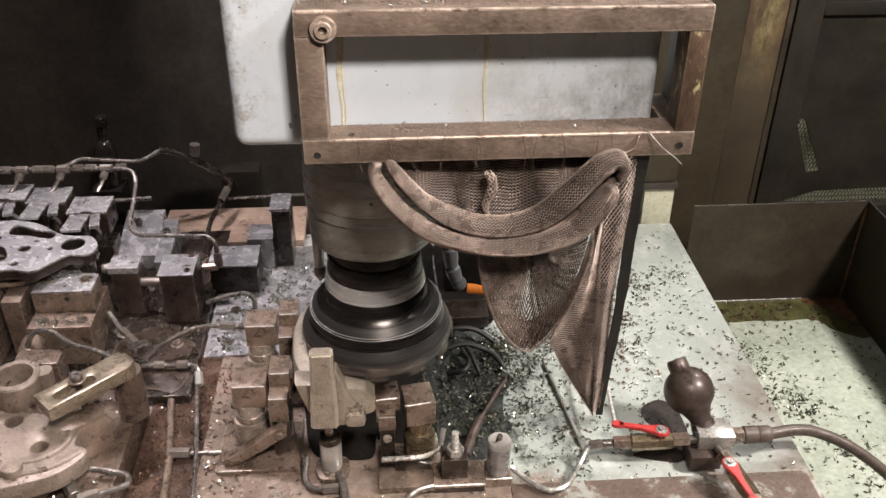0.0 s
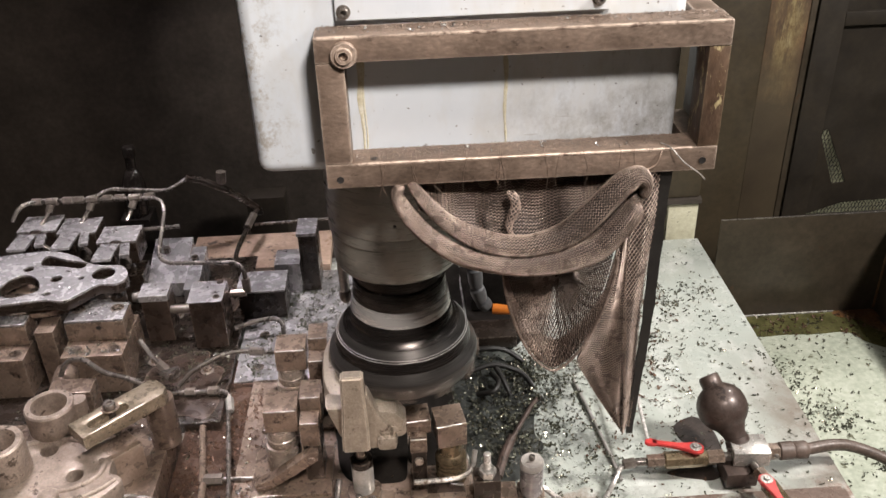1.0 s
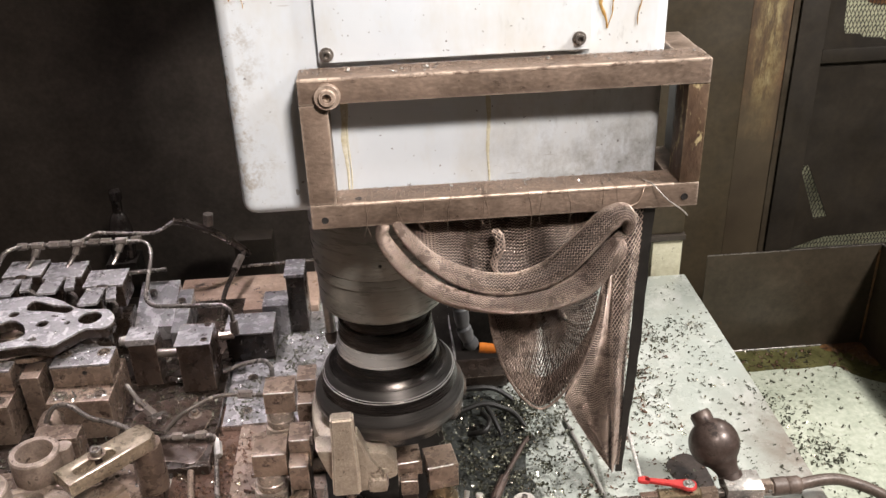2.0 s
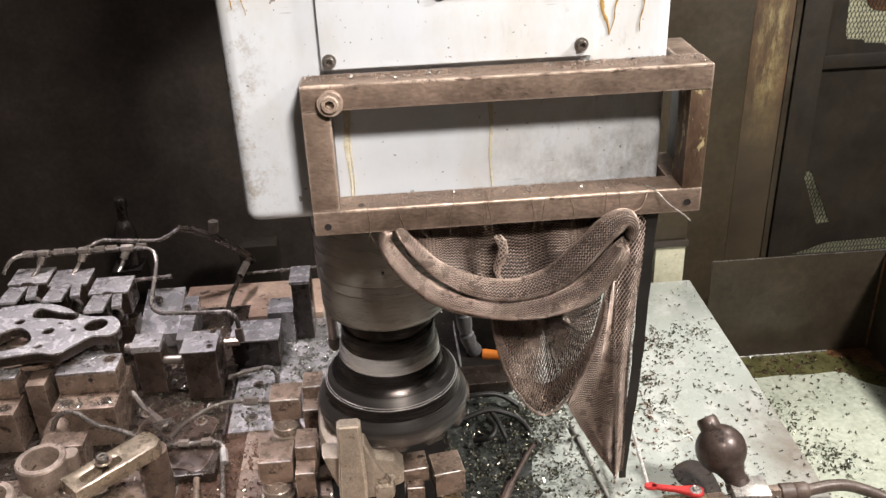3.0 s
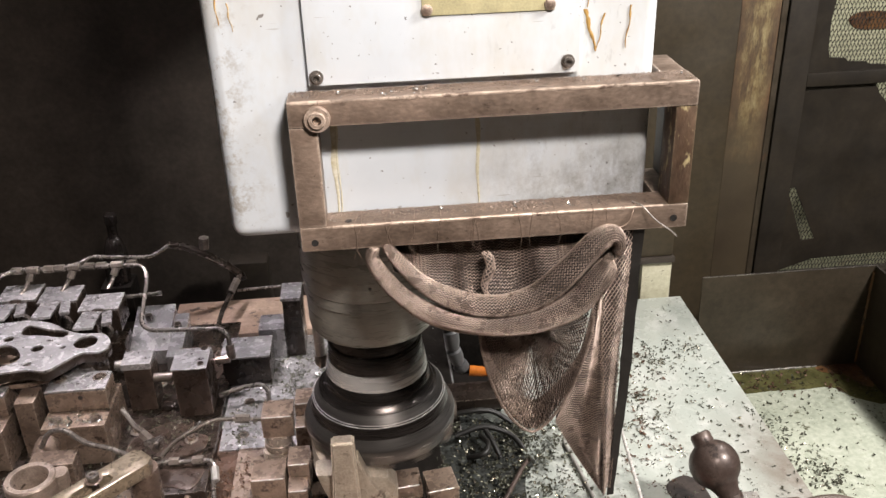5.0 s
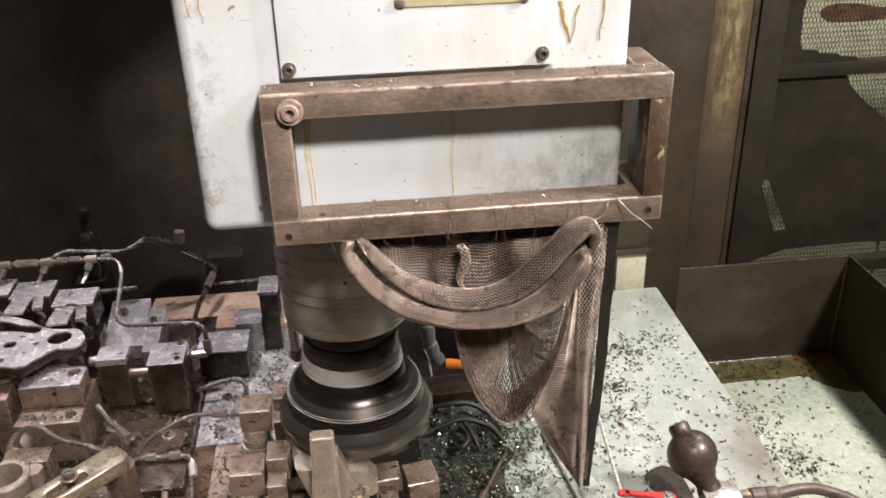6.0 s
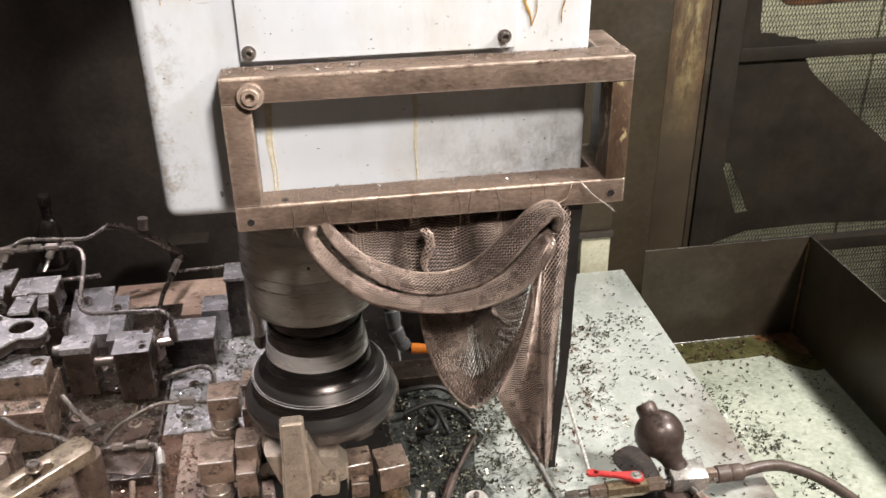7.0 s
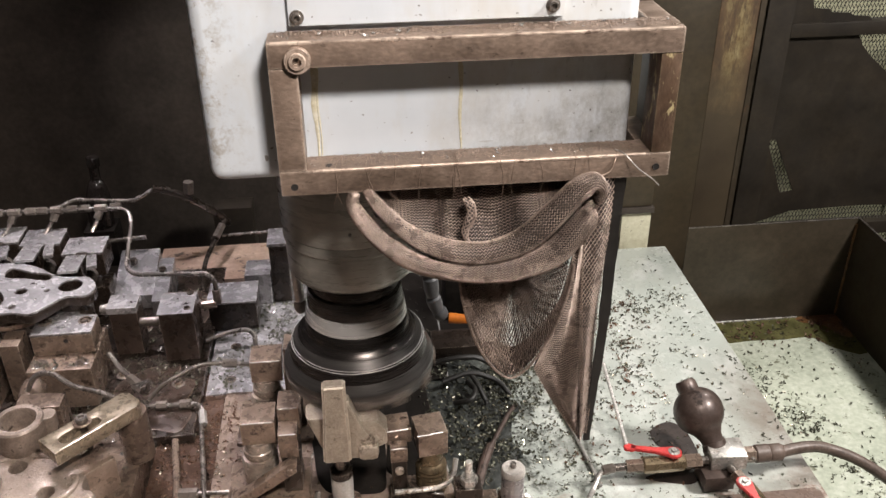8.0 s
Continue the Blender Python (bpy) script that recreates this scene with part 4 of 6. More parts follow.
def wire_ties():
    rng = random.Random(7)
    for x, n in ((-0.205, 2), (-0.168, 2), (-0.118, 1), (-0.09, 1), (-0.04, 3), (0.045, 2), (0.085, 1), (0.165, 2)):
        w = thing("wire_tie", (x, 0.0, 0.79), "thin rusty wire tied round the frame's lower bar", "wire tie", "wire ties on the frame")
        for k in range(n):
            xx = x + rng.uniform(-0.012, 0.012)
            sl = rng.uniform(-0.012, 0.012)
            pts = [(xx, 0.058, 0.80), (xx + 0.002, 0.040, 0.833), (xx + rng.uniform(-0.004, 0.004), -0.002, 0.8325), (xx + sl * 0.5 + rng.uniform(-0.004, 0.004), -0.0025, 0.812), (xx + sl + rng.uniform(-0.004, 0.004), -0.001, 0.7885), (xx + rng.uniform(-0.01, 0.01), 0.004, 0.772)]
            part("wire", tube(pts, 0.0004, 0.004, 5), M_WIRE, w)
    w = thing("wire_tie", (0.23, 0.0, 0.83), "loose pale wire end sticking out from the frame", "wire tie", "wire ties on the frame")
    part("wire", tube([(0.218, 0.02, 0.832), (0.226, -0.005, 0.836), (0.245, -0.02, 0.815), (0.268, -0.03, 0.80), (0.277, -0.03, 0.79)], 0.0011, 0.01, 6), M_ZINC, w)
    w = thing("wire_tie", (0.19, 0.0, 0.81), "curled wire end twisted round the net's corner", "wire tie", "wire ties on the frame")
    part("wire", tube([(0.220, 0.01, 0.833), (0.213, -0.004, 0.825), (0.205, -0.008, 0.806), (0.19, -0.012, 0.803), (0.178, -0.022, 0.806), (0.19, -0.02, 0.798)], 0.0011, 0.01, 6), M_WIRE, w)


wire_ties()

# ---- the moving table ----


def machine_table():
    t = thing("machine_table", (0.0, 0.0, -0.10), "pale green painted machine table strewn with chips", "machine table", on_table=True)
    part("table_top", box(-2.0, 0.731, -0.9, 1.114, -0.03, 0.0, 0.004), M_TABLE, t)
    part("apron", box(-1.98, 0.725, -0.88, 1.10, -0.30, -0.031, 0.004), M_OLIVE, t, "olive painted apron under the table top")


machine_table()


def chip_tray():
    t = thing("chip_tray", (1.03, 0.4, -0.30), "sheet steel chip tray with wet pale green floor", "chip tray", on_table=True)
    part("tray_floor", box(0.736, 1.33, -0.9, 1.074, -0.290, -0.281, 0.001), M_TRAY, t, "wet pale green tray floor")
    part("back_plate", box(0.783, 1.333, 1.0745, 1.0785, -0.290, 0.079, 0.0012), M_TRAYW, t)
    part("side_plate", box(1.3305, 1.3345, -0.9, 1.073, -0.290, 0.079, 0.0012), M_TRAYW, t)
    # Bright rims stand for the lamp light on the plates' top edges.
    part("rim", box(0.783, 1.333, 1.0742, 1.0788, 0.0792, 0.0815, 0.0006), M_PIPE, t, "thin rim, coloured bright as the lit top edge")
    part("rim", box(1.3302, 1.3348, -0.9, 1.073, 0.0792, 0.0815, 0.0006), M_PIPE, t, "thin rim, coloured bright as the lit top edge")
    bead = [(0.786 + 0.41 * k / 60, 1.0715, -0.2775) for k in range(61)]
    part("weld_bead", tube(bead, 0.0025, 0, 8, radii=lambda u: 0.0026 + 0.0008 * noise.noise(Vector((u * 50, 0, 0)))), M_ZINC, t, "pale weld bead")
    post = [(1.326, 1.070, -0.27 + 0.33 * k / 40) for k in range(41)]
    part("weld_bead", tube(post, 0.004, 0, 8, radii=lambda u: 0.004 + 0.0018 * noise.noise(Vector((u * 30, 4, 0)))), M_PEELR, t, "rusty corner weld")
    part("inner_plate", box(0.7325, 0.7355, -0.9, 1.073, -0.290, -0.012, 0.001), M_TRAYW, t)
    return t


chip_tray()


def base_plate(name, label, x0, x1, y0, y1, z, material=M_BASE):
    return structure(name, box(x0, x1, y0, y1, 0.0005, z, 0.003), material, label, "base plate", True, kind="")


# Puddle along the back; its right bulge paints the side plate's shadow.
structure("coolant_puddle", slab(blob_outline([(0.742, 1.071), (0.742, 0.968), (0.80, 0.962), (0.86, 0.966), (0.93, 0.960), (1.0, 0.964), (1.10, 0.958), (1.17, 0.963), (1.21, 0.945), (1.235, 0.90), (1.327, 0.86), (1.327, 1.071)], 3), -0.2808, -0.2797, 0), M_OILY, "olive oily coolant puddle along the tray's back, its right bulge painted wall shade", "puddle", True, kind="stuff")
structure("rust_stain", slab(blob_outline([(1.20, 1.072), (1.20, 1.04), (1.26, 1.02), (1.29, 0.96), (1.327, 0.95), (1.328, 1.072)], 4), -0.2796, -0.2791, 0), M_PEELR, "red-brown rust in the tray's wet corner", "rust", True, kind="stuff")

structure("fixture_plate", slab([(-0.565, -0.7), (0.085, -0.7), (0.085, 0.112), (-0.052, 0.124), (-0.060, 0.205), (-0.086, 0.52), (-0.565, 0.52)], 0.0005, 0.016, 0.003), M_BASE, "brown sludge-covered fixture plate bolted on the table", "base plate", True, kind="")
base_plate("front_plate", "brown stained plate along the table's front edge", 0.087, 0.715, -0.7, 0.062, 0.010, M_FRONT)
base_plate("channel_plate", "dark greasy strip between the two fixtures", -0.7045, -0.5655, -0.7, 0.62, 0.006, M_CHAN)
base_plate("fixture_plate", "thick tan fixture block under the near casting", -1.75, -0.705, -0.7, 0.33, 0.080, M_FIX)
base_plate("fixture_plate", "dark oily fixture plate under the rear castings", -1.75, -0.62, 0.36, 1.10, 0.03, M_FIXD)
base_plate("rear_plate", "flat rust-orange plate at the table's rear", -0.825, -0.40, 1.035, 1.24, 0.028, M_REAR)


def table_pad():
    p = thing("table_pad", (-0.32, 0.78, 0.0), "wet grey steel pad covered with chips", "base plate", on_table=True)
    part("pad", box(-0.615, -0.02, 0.525, 1.03, 0.0005, 0.010, 0.003), M_BLUE, p)
    for x, y in ((-0.56, 0.58), (-0.43, 0.60), (-0.30, 0.60), (-0.56, 0.72)):
        part("sunk_screw", lathe([(0.014, 0), (0.0135, 0.0012), (0.011, 0.0012), (0.0105, 0.0003), (0.006, 0.0003), (0, 0.0002)], (x, y, 0.0101), (0, 0, 1), 18), M_FIXD, p)


table_pad()


# Wet chip sludge; its dark colour also holds the shade below the net.
structure("chip_sludge", slab(blob_outline([(-0.084, 0.55), (-0.05, 0.57), (0.02, 0.60), (0.07, 0.55), (0.10, 0.57), (0.13, 0.50), (0.115, 0.44), (0.14, 0.40), (0.11, 0.35), (0.10, 0.28), (0.115, 0.24), (0.07, 0.20), (0.05, 0.15), (0.0, 0.14), (-0.045, 0.15), (-0.055, 0.21), (-0.07, 0.38)], 4), 0.0005, 0.004, 0.001), M_SLUDGE, "black wet sludge of chips and coolant, darkened by the net's painted shade", "sludge", True, kind="stuff")


# Black sheet laid where the casting keeps the plate in shade.
structure("chip_sludge", slab(blob_outline([(-0.33, 0.18), (-0.30, 0.15), (-0.25, 0.145), (-0.20, 0.15), (-0.192, 0.2), (-0.19, 0.3), (-0.2, 0.44), (-0.345, 0.42), (-0.345, 0.25)], 5), 0.0162, 0.0185, 0.0005), M_MATTBLACK, "black sheet standing for the shade under the casting", "sludge", True, kind="stuff")


# Two thin black sheets that darken the pad's end and the table beside it.
structure("chip_sludge", slab(blob_outline([(-0.16, 0.53), (-0.09, 0.528), (-0.024, 0.53), (-0.023, 0.70), (-0.025, 0.90), (-0.024, 1.02), (-0.10, 1.025), (-0.17, 0.98), (-0.15, 0.85), (-0.18, 0.70)], 5), 0.0102, 0.0122, 0.0005), M_MATTBLACK, "black sheet darkening the pad's end", "sludge", True, kind="stuff")
structure("chip_sludge", slab(blob_outline([(-0.017, 0.605), (0.04, 0.60), (0.09, 0.61), (0.125, 0.66), (0.12, 0.75), (0.14, 0.85), (0.12, 0.95), (0.05, 1.0), (-0.017, 1.02), (-0.016, 0.8)], 5), 0.0003, 0.0022, 0.0005), M_MATTBLACK, "black sheet darkening the table round the spacer bar", "sludge", True, kind="stuff")
# Black sheet laid for the shade behind the jack.
structure("chip_sludge", slab(blob_outline([(-0.188, 0.205), (-0.13, 0.19), (-0.07, 0.205), (-0.066, 0.26), (-0.078, 0.40), (-0.09, 0.512), (-0.15, 0.505), (-0.196, 0.44), (-0.185, 0.3)], 5), 0.0162, 0.0183, 0.0005), M_MATTBLACK, "black sheet standing for the shade behind the brass jack", "sludge", True, kind="stuff")


# Dark patch: oil on the table together with the ball's cast shadow, painted.
structure("oil_patch", slab(blob_outline([(0.422, 0.285), (0.469, 0.309), (0.500, 0.280), (0.505, 0.209), (0.493, 0.139), (0.463, 0.111), (0.430, 0.113), (0.364, 0.137), (0.407, 0.158), (0.429, 0.214), (0.418, 0.247)], 5), 0.0003, 0.0009, 0), M_OILSHADE, "dark brown oil and painted ball shadow beside the accumulator", "oil patch", True, kind="stuff")


for pts in ([(-0.80, 0.40), (-0.76, 0.375), (-0.71, 0.385), (-0.655, 0.37), (-0.632, 0.43), (-0.65, 0.47), (-0.638, 0.55), (-0.68, 0.58), (-0.69, 0.63), (-0.76, 0.62), (-0.83, 0.55)], [(-0.76, 0.78), (-0.68, 0.77), (-0.64, 0.84), (-0.66, 0.95), (-0.72, 0.98), (-0.77, 0.9)]):
    structure("chip_sludge", slab(blob_outline(pts, 5), 0.0303, 0.0325, 0.0006), M_BROWN, "dark brown wet sludge between the rear fixture blocks", "sludge", True, kind="stuff")


def clamp_unit(jack_material, label):
    """A hydraulic jack that lifts a clamp strap, with its post and gusset. Its middle is at x -0.44, y 0.2."""
    at = Vector((-0.44, 0.2, 0.016))
    c = thing("clamp_unit", at, label, "clamp", "clamps round the casting", on_table=True)
    part("foot", box(-0.523, -0.352, 0.118, 0.262, 0.0165, 0.027, 0.003), M_FIX, c)
    part("jack", lathe([(0.034, 0.0275), (0.0370, 0.031), (0.0370, 0.098), (0.0350, 0.103), (0.029, 0.104), (0.029, 0.1085), (0.0315, 0.110), (0.0315, 0.122), (0.029, 0.124), (0.027, 0.1445)], (-0.452, 0.200, 0), (0, 0, 1), 32), jack_material, c, "threaded jack cylinder")
    part("heel_block", box(-0.481, -0.412, 0.180, 0.246, 0.145, 0.200, 0.003), M_FIX, c)
    part("strap", box(-0.406, -0.363, 0.196, 0.256, 0.150, 0.219, 0.003), M_FIX, c)
    part("nose_block", box(-0.405, -0.366, 0.150, 0.194, 0.130, 0.190, 0.003), M_FIX, c)
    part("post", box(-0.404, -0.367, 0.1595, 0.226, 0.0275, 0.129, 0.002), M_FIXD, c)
    g = slab([(-0.508, 0.028), (-0.482, 0.028), (-0.374, 0.103), (-0.371, 0.128), (-0.386, 0.128), (-0.474, 0.062), (-0.512, 0.044)], 0.0, 0.026, 0.003)
    bmesh.ops.transform(g, matrix=Matrix.Translation((0, 0.158, 0.0)) @ pose(0, 0, 0, 90, 0, 0), verts=g.verts)
    part("gusset", g, M_FIX, c, "slanting flat gusset")
    part("bolt", hexnut((-0.386, 0.1305, 0.112), (-0.386, 0.124, 0.112), 0.008), M_FIX, c)
    # Bright strips stand for lamp glints along the worn block edges.
    for x0, x1, y, z in ((-0.478, -0.415, 0.1812, 0.199), (-0.403, -0.366, 0.1972, 0.218), (-0.402, -0.369, 0.1512, 0.189), (-0.520, -0.470, 0.1192, 0.0262)):
        part("worn_edge_glint", rod((x0, y, z), (x1, y, z), 0.0016, 10), M_ROD, c, "worn edge, its lamp glint put into a bright strip")
    return c


first = clamp_unit(M_JACK, "oily steel clamp on a bright jack cylinder")
MOVERS.append(copy_thing(first, pose(-0.437, 0.405, 0.016)))


def clamp_right():
    c = thing("clamp_unit", (-0.13, 0.13, 0.016), "oily steel clamp on a brass-coloured threaded jack", "clamp", "clamps round the casting", on_table=True)
    part("foot", box(-0.186, -0.062, 0.045, 0.170, 0.0165, 0.034, 0.006), M_FIX, c)
    part("jack", lathe([(0.030, 0.035)] + [(0.0325 - 0.002 * (k % 2), 0.038 + 0.005 * k) for k in range(14)] + [(0.024, 0.11), (0.024, 0.138)], (-0.100, 0.134, 0), (0, 0, 1), 28), M_BRASS, c, "brass-coloured threaded jack")
    part("heel_block", box(-0.131, -0.071, 0.112, 0.176, 0.139, 0.196, 0.003, 9), M_FIX, c)
    part("strap", box(-0.191, -0.140, 0.146, 0.200, 0.148, 0.182, 0.003, 6), M_FIX, c)
    part("nose_block", box(-0.183, -0.148, 0.116, 0.142, 0.125, 0.160, 0.003), M_FIX, c)
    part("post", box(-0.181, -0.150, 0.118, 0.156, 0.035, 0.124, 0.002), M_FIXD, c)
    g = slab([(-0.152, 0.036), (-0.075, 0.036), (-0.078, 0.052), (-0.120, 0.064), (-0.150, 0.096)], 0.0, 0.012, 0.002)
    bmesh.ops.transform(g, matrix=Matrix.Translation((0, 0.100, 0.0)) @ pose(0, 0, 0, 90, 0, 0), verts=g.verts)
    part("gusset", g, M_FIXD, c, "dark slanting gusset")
    part("bolt", rod((-0.166, 0.1175, 0.105), (-0.166, 0.108, 0.105), 0.009), M_JACK, c)
    # The same bright strips for the glints on this clamp's edges.
    for x0, x1, y, z, d in ((-0.129, -0.076, 0.1085, 0.195, 0.008), (-0.187, -0.143, 0.1445, 0.1812, 0.005), (-0.181, -0.150, 0.1172, 0.1592, 0.0)):
        part("worn_edge_glint", rod((x0, y, z), (x1, y + d, z), 0.0016, 10), M_ROD, c, "worn edge, its lamp glint put into a bright strip")
    return c


clamp_right()


def workpiece():
    w = thing("workpiece_casting", (-0.25, 0.2, 0.2), "raw tan cast workpiece with an upright lug under the cutter", "casting", on_table=True)
    body = slab(blob_outline([(-0.352, 0.20), (-0.335, 0.125), (-0.305, 0.092), (-0.26, 0.088), (-0.22, 0.118), (-0.18, 0.145), (-0.13, 0.18), (-0.09, 0.23), (-0.10, 0.32), (-0.16, 0.40), (-0.28, 0.40), (-0.345, 0.31)]), 0.246, 0.286, 0.012)
    part("body", body, M_CASTW, w)
    skirt = slab(blob_outline([(-0.351, 0.20), (-0.334, 0.113), (-0.304, 0.070), (-0.25, 0.058), (-0.205, 0.066), (-0.188, 0.10), (-0.25, 0.14), (-0.31, 0.24)]), 0.2, 0.2455, 0.01)
    for v in skirt.verts:
        if v.co.z < 0.22:
            v.co.x += (-0.27 - v.co.x) * 0.2
    part("skirt", skirt, M_CASTW, w)
    front = slab([(-0.338, 0.296), (-0.332, 0.272), (-0.317, 0.223), (-0.300, 0.200), (-0.254, 0.200), (-0.215, 0.200), (-0.195, 0.225), (-0.187, 0.252), (-0.205, 0.276), (-0.25, 0.288)], 0.0, 0.050, 0.010)
    bmesh.ops.transform(front, matrix=Matrix.Translation((0, 0.118, 0)) @ pose(0, 0, 0, 90, 0, 0), verts=front.verts)
    part("front_web", front, M_CASTW, w)
    lug = bmesh.new()
    sec = [(0.2, -0.311, -0.258, 0.046, 0.105), (0.25, -0.309, -0.257, 0.044, 0.100), (0.30, -0.305, -0.258, 0.043, 0.090), (0.35, -0.303, -0.2595, 0.042, 0.076), (0.385, -0.302, -0.2595, 0.042, 0.069)]
    last = None
    for z, a, b2, c, d in sec:
        row = [lug.verts.new(p) for p in ((a, c, z), (b2, c, z), (b2, d, z), (a, d, z))]
        if last:
            for i in range(4):
                lug.faces.new((last[i], last[(i + 1) % 4], row[(i + 1) % 4], row[i]))
        else:
            lug.faces.new(row[::-1])
        last = row
    lug.faces.new(last)
    bmesh.ops.recalc_face_normals(lug, faces=lug.faces)
    bmesh.ops.bevel(lug, geom=[e for e in lug.edges if e.calc_face_angle(0) > 0.6], offset=0.004, segments=3, affect="EDGES")
    part("lug", lug, M_CASTW, w)
    web = slab([(-0.262, 0.2), (-0.207, 0.2), (-0.212, 0.238), (-0.235, 0.275), (-0.256, 0.335), (-0.262, 0.335)], 0.0, 0.030, 0.004)
    bmesh.ops.transform(web, matrix=Matrix.Translation((0, 0.086, 0)) @ pose(0, 0, 0, 90, 0, 0), verts=web.verts)
    part("web", web, M_CASTW, w)
    part("foot_pad", box(-0.245, -0.205, 0.046, 0.085, 0.2, 0.232, 0.022), M_CASTW, w)
    part("foot_pad", box(-0.235, -0.190, 0.078, 0.125, 0.2, 0.256, 0.026, 18), M_CASTW, w)
    return w


workpiece()


def support_jack():
    s = thing("support_jack", (-0.283, 0.115, 0.016), "bright round support jack under the casting", "support jack", on_table=True)
    part("flange", slab(blob_outline([(-0.315, 0.1), (-0.3, 0.08), (-0.265, 0.08), (-0.25, 0.1), (-0.25, 0.135), (-0.283, 0.15), (-0.315, 0.135)], 4), 0.0165, 0.032, 0.002), M_FIX, s)
    part("barrel", lathe([(0.021, 0.033), (0.0225, 0.035), (0.0225, 0.100), (0.021, 0.103)], (-0.283, 0.117, 0), (0, 0, 1), 28), M_CHROME, s)
    part("collar", lathe([(0.021, 0.1032), (0.0225, 0.105), (0.0225, 0.120), (0.019, 0.122)], (-0.283, 0.117, 0), (0, 0, 1), 28), M_FIXD, s, "dark ring collar")
    part("plunger", rod((-0.283, 0.117, 0.122), (-0.283, 0.117, 0.199), 0.011, 18), M_PIPE, s)
    part("screw", rod((-0.294, 0.094, 0.032), (-0.294, 0.094, 0.040), 0.006, 12), M_PIPE, s)
    return s


support_jack()

# ---- valves and accumulator on the table's right ----


def accumulator():
    a = thing("accumulator", (0.50, 0.13, 0.0), "dark brown ball accumulator on a steel valve block", "accumulator", on_table=True)
    part("bracket", box(0.470, 0.535, 0.075, 0.135, 0.0105, 0.046, 0.003), M_BALL, a)
    part("valve_block", box(0.490, 0.566, 0.096, 0.156, 0.047, 0.082, 0.003, -4), M_ZINC, a, "worn bright steel valve block")
    up = Vector((-0.30, 0.62, 0.66)).normalized()
    s = Vector((0.514, 0.142, 0.066))
    part("neck", lathe([(0.022, 0), (0.026, 0.004), (0.026, 0.014), (0.0235, 0.016), (0.0245, 0.026), (0.031, 0.040)], s, up, 24), M_BALL, a)
    prof = [(0.031, 0.040)] + [(0.0535 * math.sin(math.radians(t)), 0.085 - 0.053 * math.cos(math.radians(t))) for t in range(38, 166, 8)]
    part("ball", lathe(prof, s, up, 40), M_BALL, a)
    part("cap", lathe([(0.021, 0.128), (0.0225, 0.134), (0.0225, 0.150), (0.0185, 0.157), (0.0, 0.158)], s, up, 20), M_BALL, a)
    part("cap_screw", rod(s + Vector((0.06, -0.05, 0.008)), s + Vector((0.06, -0.05, 0.013)), 0.005), M_PIPE, a)
    return a


accumulator()


def ball_valve(body, hub, tip, label):
    v = thing("ball_valve", hub, label, "ball valve", "red handled valves", on_table=True)
    a, c = Vector(body[0]), Vector(body[1])
    w = c - a
    part("body", rod(a + w * 0.3, a + w * 0.75, 0.018, 8, 0.003), M_BRASS, v, "dirty brass valve body")
    part("end_nut", hexnut(a + w * 0.12, a + w * 0.3, 0.015), M_FIX, v)
    part("end_nut", hexnut(a + w * 0.75, a + w * 0.92, 0.016), M_FIX, v)
    part("tail", rod(a, a + w * 0.12, 0.009), M_PIPE, v)
    part("tail", rod(a + w * 0.92, c, 0.010), M_PIPE, v)
    h, t = Vector(hub), Vector(tip)
    b = bmesh.new()
    way = (t - h).normalized()
    side = Vector((-way.y, way.x, 0)).normalized()
    last = None
    for k, (d, hw) in enumerate(((-0.016, 0.008), (-0.008, 0.0145), (0.004, 0.016), (0.016, 0.012), (0.04, 0.0075), (0.09, 0.006), (0.8, 0.0055), (0.86, 0.009), (1.0, 0.010), (1.06, 0.006))):
        p = h + way * (d if d < 0.5 else (t - h).length + (d - 1.0) * 0.1)
        row = [b.verts.new(p + side * hw * sx + Vector((0, 0, 0.004 * sz))) for sx, sz in ((-1, -1), (1, -1), (1, 1), (-1, 1))]
        if last:
            for i in range(4):
                b.faces.new((last[i], last[(i + 1) % 4], row[(i + 1) % 4], row[i]))
        else:
            b.faces.new(row[::-1])
        last = row
    b.faces.new(last)
    bmesh.ops.recalc_face_normals(b, faces=b.faces)
    bmesh.ops.bevel(b, geom=[e for e in b.edges if e.calc_face_angle(0) > 0.7], offset=0.0015, segments=2, affect="EDGES")
    handle = part("handle", b, M_RED, v, "red vinyl covered lever handle")
    part("handle_nut", hexnut(h + Vector((0, 0, 0.0045)), h + Vector((0, 0, 0.0095)), 0.0065), M_ZINC, handle)
    part("washer", rod(h + Vector((0, 0, 0.0041)), h + Vector((0, 0, 0.0052)), 0.0125, 20, 0.0004), M_ZINC, handle)
    part("stem", rod(h - Vector((0, 0, 0.025)), h - Vector((0, 0, 0.0045)), 0.007), M_PIPE, v)
    return v


ball_valve([(0.288, 0.126, 0.05), (0.489, 0.118, 0.058)], (0.412, 0.122, 0.083), (0.318, 0.150, 0.083), "brass ball valve with a red lever handle")
ball_valve([(0.527, 0.093, 0.058), (0.56, -0.10, 0.058)], (0.524, 0.020, 0.083), (0.540, -0.085, 0.083), "brass ball valve with a red lever, turned to the front")


def pipe_run(name, pts, r, label, material=M_PIPE, bend=0.02, nuts=(), category="pipe"):
    p = thing(name, pts[0], label, category, on_table=True)
    part("tube", tube(pts, r, bend), material, p)
    for a, c, rr in nuts:
        part("union_nut", hexnut(a, c, rr), M_NUT, p)
    return p


